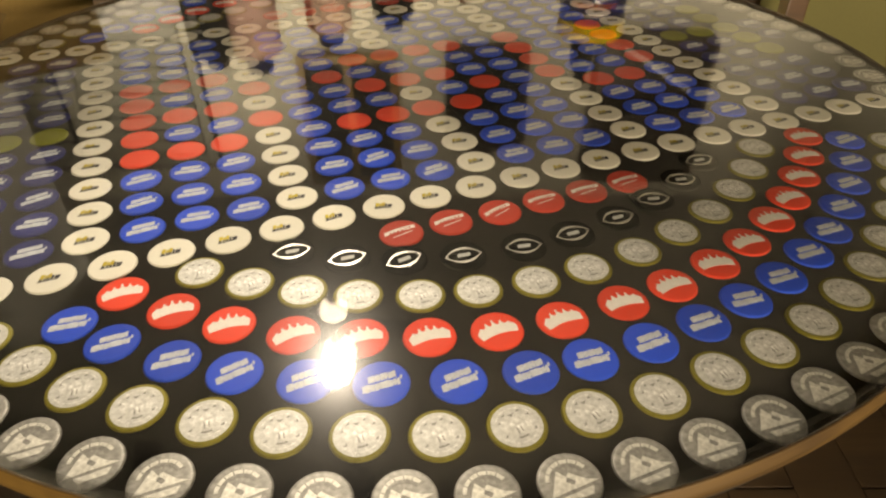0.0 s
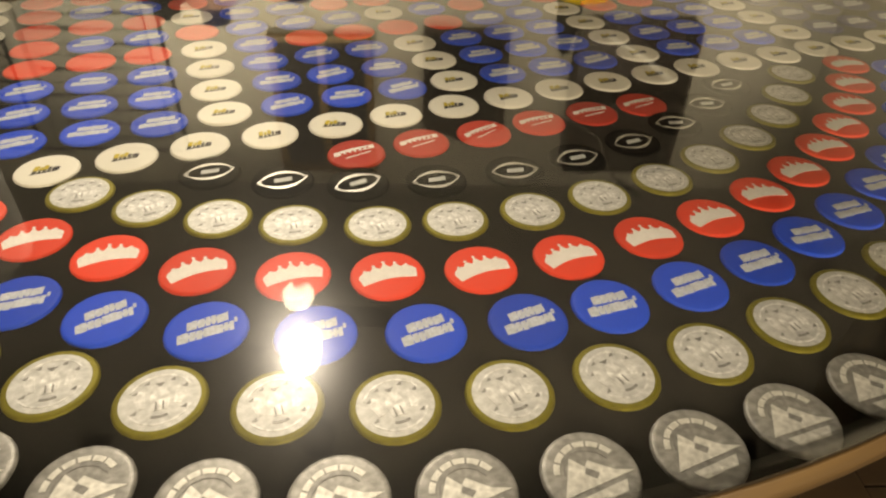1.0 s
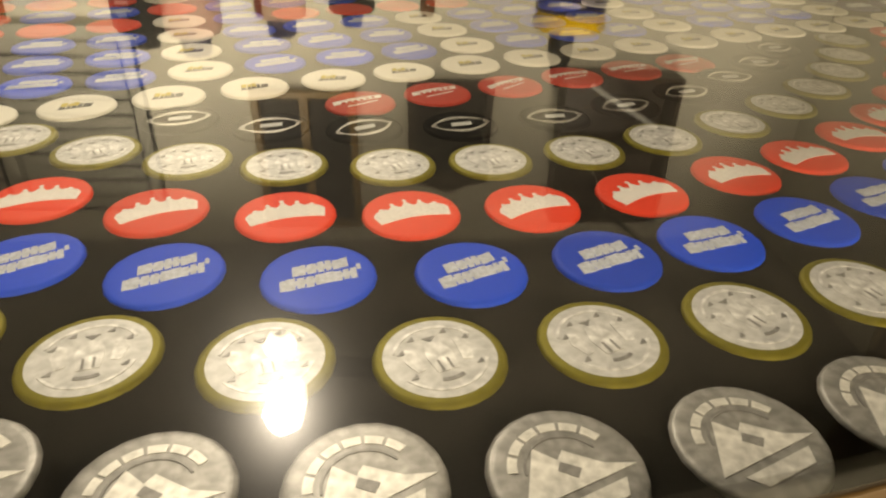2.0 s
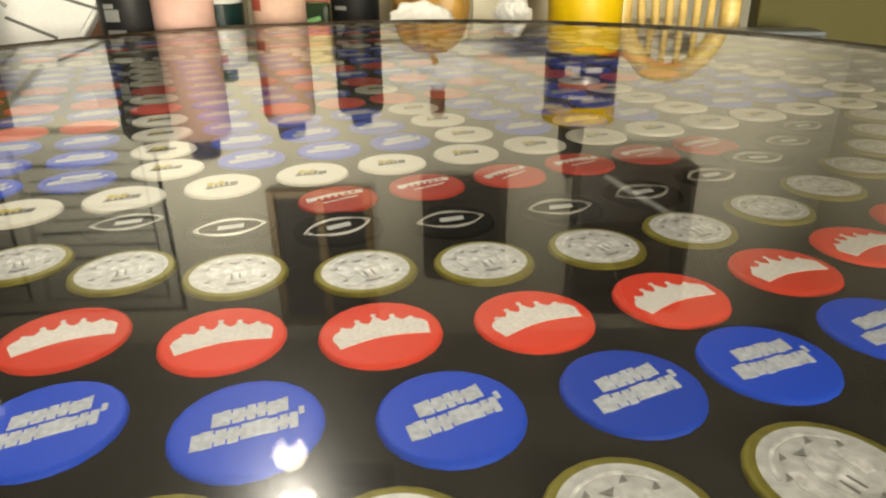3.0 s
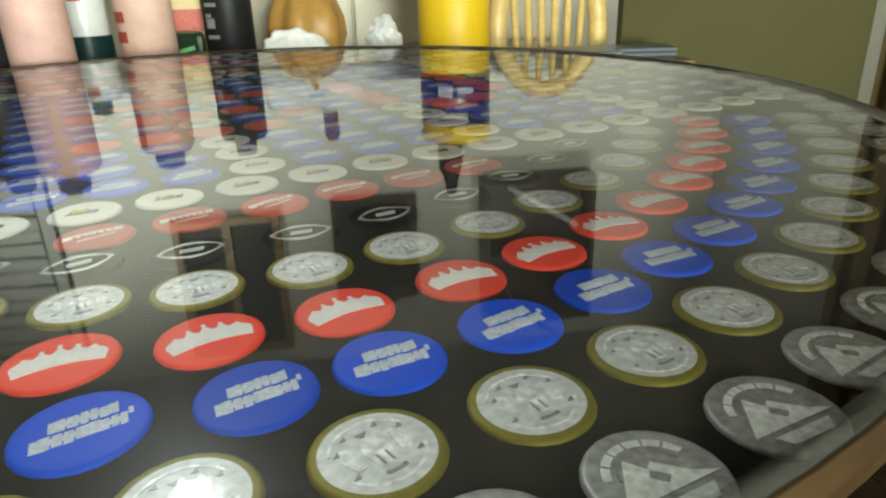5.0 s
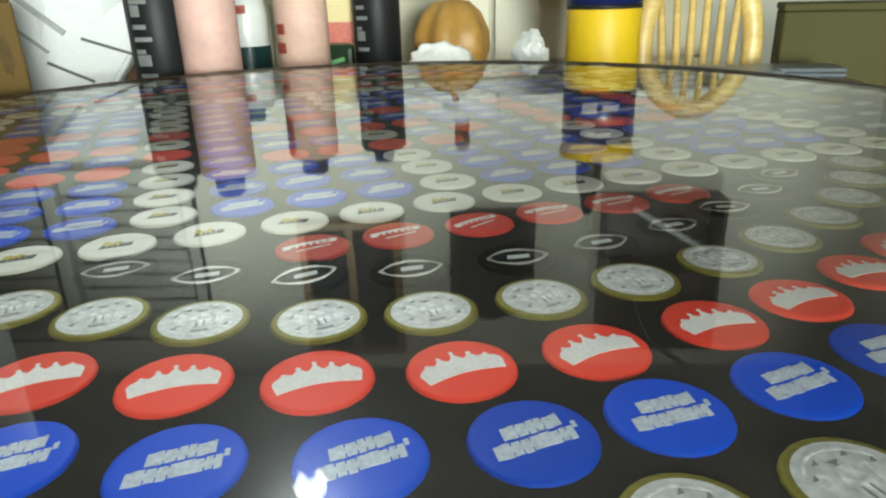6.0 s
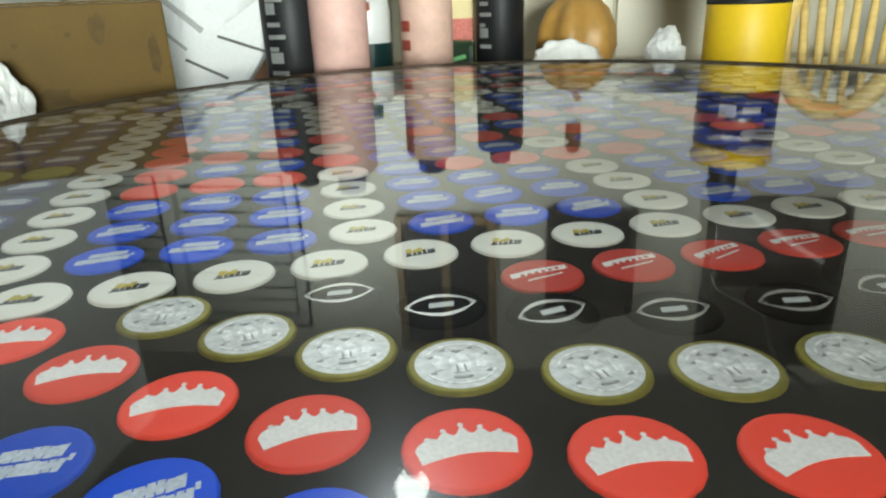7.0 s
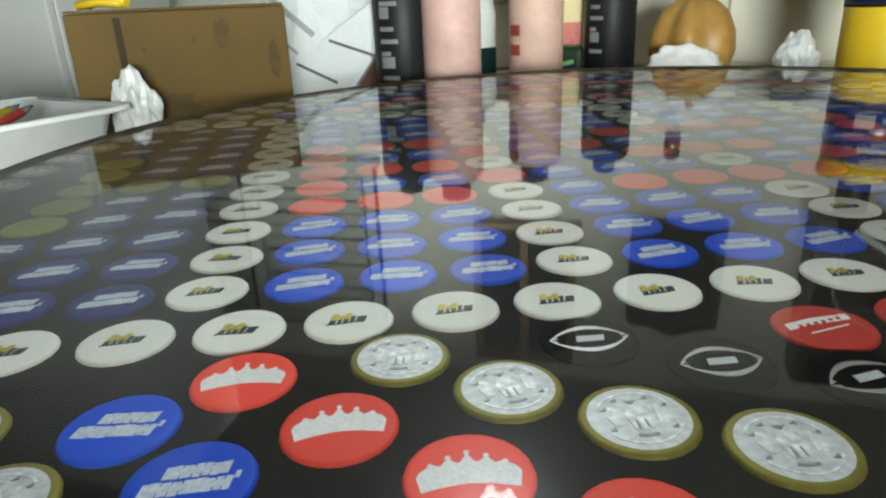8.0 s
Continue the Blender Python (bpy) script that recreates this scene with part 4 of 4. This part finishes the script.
def draw_script(bm):
    # short leaning strokes: a dark word with a gold start
    k = 1.0
    for j, (x, w, h) in enumerate(((-0.0066, 0.0022, 0.0062), (-0.0036, 0.0014, 0.0046), (-0.0016, 0.0018, 0.0060), (0.0008, 0.0016, 0.0042), (0.0030, 0.0034, 0.0034))):
        bar(bm, k * x, k * -0.0024, k * (x + w), k * (-0.0024 + h), 2, 0.25, Z1)
        if j < 3:
            bar(bm, k * (x + 0.0002), k * -0.0004, k * (x + w + 0.0004), k * (-0.0020 + h), 3, 0.25, Z1 + 0.0001)
    bar(bm, k * -0.0072, k * -0.0034, k * 0.0062, k * -0.0028, 2, 0.25)


def draw_crown(bm):
    # a low band with seven flared points, a bead over each of the middle ones
    points = [(-0.0122, 0.0006), (-0.0088, 0.0036), (-0.0046, 0.0058), (0.0, 0.0072), (0.0046, 0.0058), (0.0088, 0.0036), (0.0122, 0.0006)]
    pts = [(-0.0112, -0.0036), points[0]]
    for (xa, ya), (xb, yb) in zip(points, points[1:]):
        low = 0.0019 + 0.0024 * (1 - ((xa + xb) / 0.024) ** 2)
        pts += [(xa + 0.0007, (ya + low) / 2 + 0.0004), (xa + 0.0016, low + 0.0004), ((xa + xb) / 2, low), (xb - 0.0016, low + 0.0004), (xb - 0.0007, (yb + low) / 2 + 0.0004), (xb, yb)]
    pts += [(0.0112, -0.0036)]
    pts += [(0.0112 - 0.0224 * i / 10, -0.0036 + 0.0018 * math.sin(math.pi * i / 10)) for i in range(1, 10)]
    slab(bm, [(1.04 * x, 1.2 * y - 0.0010) for x, y in pts], 0, Z1, 2)
    for x, y in points[1:6]:
        slab(bm, [(1.04 * x + 0.0008 * math.cos(a), 1.2 * y - 0.0006 + 0.0008 * math.sin(a)) for a in [math.pi * i / 3 for i in range(6)]], 0, Z1, 2)


def draw_two_bars(bm):
    # two rows of thick strokes close together, the lower row wider
    rng = random.Random(12)
    for x0, x1, y0, y1 in ((-0.0072, 0.0080, 0.0009, 0.0062), (-0.0108, 0.0100, -0.0050, 0.0004)):
        x = x0
        while x < x1:
            w = rng.uniform(0.0016, 0.0030)
            bar(bm, x, y0 + rng.uniform(0, 0.0006), min(x + w, x1 + 0.0006), y1 - rng.uniform(0, 0.0008), 2, 0.15)
            x += w - 0.0001 if rng.random() < 0.4 else w + 0.0004
        bar(bm, x0 + 0.0004, (y0 + y1) / 2 - 0.0010, x1 - 0.0004, (y0 + y1) / 2 + 0.0010, 2, 0.15, Z1 + 0.0001)
    bar(bm, 0.0108, -0.0008, 0.0120, 0.0016, 2, 0.15)


def draw_seal(bm):
    arc_band(bm, 0.0106, 0.0114, 25, 155, 2, 12)
    arc_band(bm, 0.0106, 0.0114, 205, 335, 2, 12)
    slab(bm, [(-0.0026, -0.0052), (-0.0034, 0.0010), (-0.0018, 0.0054), (0.0018, 0.0054), (0.0034, 0.0010), (0.0026, -0.0052)], 0, Z1, 2)
    for s in (-1, 1):
        slab(bm, [(s * 0.0046, -0.0030), (s * 0.0052, 0.0040), (s * 0.0072, 0.0052), (s * 0.0086, 0.0012), (s * 0.0070, -0.0036)][::s], 0, Z1, 2)
        bar(bm, s * 0.0012 - 0.0003, -0.0050, s * 0.0012 + 0.0003, -0.0012, 3, 0, Z1 + 0.0001)
    slab(bm, [(-0.0017, 0.0074), (0.0, 0.0058), (0.0017, 0.0074)], 0, Z1, 3)
    for a in (28, 64, 118, 152, 208, 328):
        r = 0.0094
        x, y = r * math.cos(radians(a)), r * math.sin(radians(a))
        slab(bm, [(x - 0.0010, y - 0.0006), (x + 0.0008, y - 0.0009), (x + 0.0009, y + 0.0008)], 0, Z1, 3)
    arc_band(bm, 0.0074, 0.0084, 250, 290, 3, 5)


def draw_mountain(bm):
    for a in range(20, 160, 24):
        arc_band(bm, 0.0098, 0.0118, a, a + 20, 2, 4)
    arc_band(bm, 0.0080, 0.0086, 15, 165, 3, 10)
    slab(bm, [(-0.0124, -0.0048), (-0.0062, 0.0036), (-0.0036, 0.0072), (-0.0006, 0.0026), (0.0016, 0.0042), (0.0074, -0.0020), (0.0132, -0.0048)], 0, Z1, 2)
    slab(bm, [(-0.0020, 0.0004), (-0.0004, 0.0020), (0.0026, -0.0012), (0.0006, -0.0028)], 0, Z1 + 0.0001, 3)
    slab(bm, [(-0.0086, -0.0066), (0.0092, -0.0066), (0.0070, -0.0102), (-0.0062, -0.0102)], 0, Z1, 2)


def draw_lens(bm):
    # a pointed oval outline with a small word in it
    half_w, half_h, rows = 0.0132, 0.0086, 14
    for s in (-1, 1):
        for i in range(rows):
            xa, xb = -half_w + 2 * half_w * i / rows, -half_w + 2 * half_w * (i + 1) / rows
            ya, yb = (s * half_h * (1 - (x / half_w) ** 2) for x in (xa, xb))
            slab(bm, [(xa, ya), (xb, yb), (xb, yb * 0.72), (xa, ya * 0.72)] if s < 0 else [(xa, ya * 0.72), (xb, yb * 0.72), (xb, yb), (xa, ya)], 0, Z1, 2) if 0 < i < rows - 1 else slab(
                bm, [(xa, ya), (xb, yb), (xb * 0.9, yb * 0.4)] if i == 0 else [(xa, ya), (xb, yb), (xa * 0.9, ya * 0.4)], 0, Z1, 2)
    bar(bm, -0.0042, -0.0016, 0.0048, 0.0018, 3, 0.2)


def draw_sash(bm):
    slab(bm, [(-0.0124, -0.0010), (-0.004, 0.0012), (0.0112, 0.0026), (0.0116, 0.0062), (-0.002, 0.0054), (-0.0122, 0.0030)], 0, Z1, 2)
    for k in range(6):
        x = -0.0085 + 0.0030 * k
        y = -0.0006 + 0.19 * (x + 0.0085)
        slab(bm, [(x, y + 0.0004), (x + 0.0016, y + 0.0007), (x + 0.0016, y + 0.0023), (x, y + 0.0020)], 0, Z1 + 0.0001, 3)
    slab(bm, [(-0.0070, -0.0044), (0.0080, -0.0012), (0.0080, -0.0006), (-0.0070, -0.0038)], 0, Z1, 2)


KINDS = {
    "white_cap": (cap_mesh("white_cap", WHITE_INK, WHITE_INK, [DARK_LOGO, GOLD_INK], draw_script), "white bottle cap with gold and dark lettering bars"),
    "red_cap": (cap_mesh("red_cap", RED_INK, RED_INK, [WHITE_LOGO], draw_crown), "red bottle cap with a white crown"),
    "plain_red_cap": (cap_mesh("plain_red_cap", RED_INK, RED_INK, [RED_INK], lambda bm: arc_band(bm, 0.010, 0.0104, 0, 359, 2, 24)), "plain red bottle cap"),
    "blue_cap": (cap_mesh("blue_cap", BLUE_INK, BLUE_INK, [PALE_LOGO, BLUE_INK], draw_two_bars), "blue bottle cap with two pale printed bars"),
    "navy_cap": (cap_mesh("navy_cap", NAVY_INK, NAVY_INK, [PALE_LOGO, NAVY_INK], draw_two_bars), "navy bottle cap with two pale printed bars"),
    "silver_cap": (cap_mesh("silver_cap", SILVER, GOLD, [SOFT_SILVER, GREY_INK], draw_seal), "silver bottle cap with a gold skirt"),
    "mountain_cap": (cap_mesh("mountain_cap", SILVER_DARK, SILVER_DARK, [PALE_SILVER, GREY_INK], draw_mountain), "silver bottle cap with a pale mountain"),
    "black_cap": (cap_mesh("black_cap", BLACK_INK, BLACK_INK, [FOIL, LABEL_GREY], draw_lens), "black bottle cap with a silver pointed oval"),
    "sash_cap": (cap_mesh("sash_cap", DARK_RED, DARK_RED, [WHITE_LOGO, DARK_RED], draw_sash), "deep red bottle cap with a white sash"),
    "green_cap": (cap_mesh("green_cap", GREEN_INK, GREEN_INK, [GOLD], lambda bm: arc_band(bm, 0.006, 0.0066, 0, 359, 2, 18)), "olive green bottle cap"),
}
taken = []
wobble = random.Random(4)


def cap(kind, x, y, turn, gap=0.0):
    """One cap in the table's plane, unless another one already sits closer than gap."""
    if gap and any((x - a) ** 2 + (y - b) ** 2 < gap * gap for a, b in taken):
        return
    taken.append((x, y))
    mesh, label = KINDS[kind]
    ob = new(kind, mesh)
    ob.parent = table
    ob.matrix_basis = pose(x + wobble.gauss(0, 0.0004), y + wobble.gauss(0, 0.0004), TOP + CAP_TOP, wobble.gauss(0, 0.35), wobble.gauss(0, 0.35), turn + wobble.gauss(0, 5)) @ Matrix.Diagonal((1.025, 1.025, 1, 1))


ROW_Y, ROW_X, STEP = -0.2215, -0.1775, 0.03945
COL_X, COL_STEP, ROW_STEP = -0.3140, 0.0388, 0.0381
FAR_Y = ROW_Y + 12 * ROW_STEP
# side lines of the field
for k in range(-6, 16):
    cap("white_cap", ROW_X + STEP * k, ROW_Y, 0)
    cap("white_cap", ROW_X + STEP * k, FAR_Y, 0)
# the field: w yard lines, R letters, b blue; rows from the near side line to the far one
FIELD = [
    "wbbbwbbbwbbbwbbbw",
    "wbbbwbbbwbbbwbbbw",
    "wbbbwbbbwbbbwbbbw",
    "wRRRwbRRRRbbwRRbw",
    "wRbbRbbbwbRbRbbRw",
    "wRRRwbbRRRbbRbbRw",
    "wRbbRbRbbbbbRbbRw",
    "wRRRwbbRRRRbRbbRw",
    "wbbbwbbbwbbbwbbbw",
    "wbbbwbbbwbbbwbbbw",
    "wbbbwbbbwbbbwbbbw",
]
for j, line in enumerate(FIELD):
    for i, c in enumerate(line):
        cap({"w": "white_cap", "R": "plain_red_cap", "b": "blue_cap"}[c], COL_X + COL_STEP * i, ROW_Y + ROW_STEP * (j + 1), 0)
# end zones with an olive goal post in each
POST = {(1, 6), (2, 6), (3, 4), (3, 5), (3, 6), (3, 7), (3, 8), (4, 4), (4, 8)}
for j in range(1, 12):
    for i in range(1, 5):
        for x in (COL_X - COL_STEP * i, COL_X + COL_STEP * (16 + i)):
            y = ROW_Y + ROW_STEP * j
            if math.hypot(x, y) < 0.464:
                cap("green_cap" if (i, j) in POST else "navy_cap", x, y, 0)
# red caps in a short row beside the near side line, and its mirror image
for k in range(6):
    for s in (1, -1):
        cap("sash_cap", ROW_X + STEP * (2.064 + 0.988 * k), (ROW_Y - 0.0397) if s > 0 else (FAR_Y + 0.0397), 0)
# rings that follow the rim outside the side lines
RINGS = (
    ("black_cap", 0.3095, (-124.8, -117.35, -109.9, -102.1, -93.9, -86.3, -78.4, -70.7, -63.0, -55.6)),
    ("silver_cap", 0.3478, (-133.5, -127.2, -120.9, -114.7, -107.8, -101.6, -95.0, -88.4, -81.5, -74.5, -67.4, -60.6, -53.9, -47.2)),
    ("red_cap", 0.3867, (-138.5, -132.2, -126.0, -119.8, -113.4, -107.2, -101.1, -94.8, -88.3, -82.3, -76.0, -70.1, -64.1, -58.4, -52.5, -46.7, -41.1)),
    ("blue_cap", 0.4227, (-145.2, -139.4, -134.4, -128.5, -122.9, -117.2, -111.3, -105.4, -99.7, -94.4, -89.0, -83.5, -78.1, -72.8, -67.4, -62.1, -56.8, -51.4, -46.0, -40.5, -35.0)),
    ("silver_cap", 0.4583, tuple(-143.75 + 5.225 * k for k in range(21))),
)
for kind, radius, angles in RINGS:
    for a in angles:
        for s in (1, -1):
            cap(kind, radius * math.cos(radians(a)), s * radius * math.sin(radians(a)), 0, 0.026)
for k in range(77):
    a = -100.0 + 360 / 77 * k
    cap("mountain_cap", 0.4955 * math.cos(radians(a)), 0.4955 * math.sin(radians(a)), 4, 0.024)

# ---------------------------------------------------------------- bench and floor planks
bench = thing("wooden_bench", pose(1.14, 1.16, FLOOR_Z, 0, 0, 16), "pale varnished wooden bench with plank seat", "bench")
for k in range(2):
    bm = bmesh.new()
    box(bm, (-0.07 + 0.075 * k, -0.28, 0.43), (0.0 + 0.075 * k, 0.45, 0.46), 0.004)
    part("plank", bm, PALE_WOOD, bench, at=pose(0, 0, 0))
for y in (-0.22, 0.38):
    bm = bmesh.new()
    box(bm, (-0.06, y - 0.02, 0), (0.06, y + 0.02, 0.4295), 0.003)
    part("leg", bm, PALE_WOOD, bench)
bm = bmesh.new()
box(bm, (-0.059, -0.598, -0.0115), (0.059, 0.598, 0.0), 0.0015)
plank = mesh_of("plank", bm, [FLOOR_WOOD])
bm = bmesh.new()
box(bm, (-0.059, -0.298, -0.0115), (0.059, 0.298, 0.0), 0.0015)
short = mesh_of("plank", bm, [FLOOR_WOOD])
i = 0
x = X0 + 0.06
while x < X1:
    for mesh, y in ((plank, 0.6), (plank, 1.8), (plank, 3.0), (plank, 4.2)) if i % 2 else ((short, 0.3), (plank, 1.2), (plank, 2.4), (plank, 3.6), (short, 4.5)):
        ob = new("plank", mesh)
        ob.parent, ob.matrix_basis = floor, pose(x, Y0 + y, FLOOR_Z)
    x += 0.1195
    i += 1
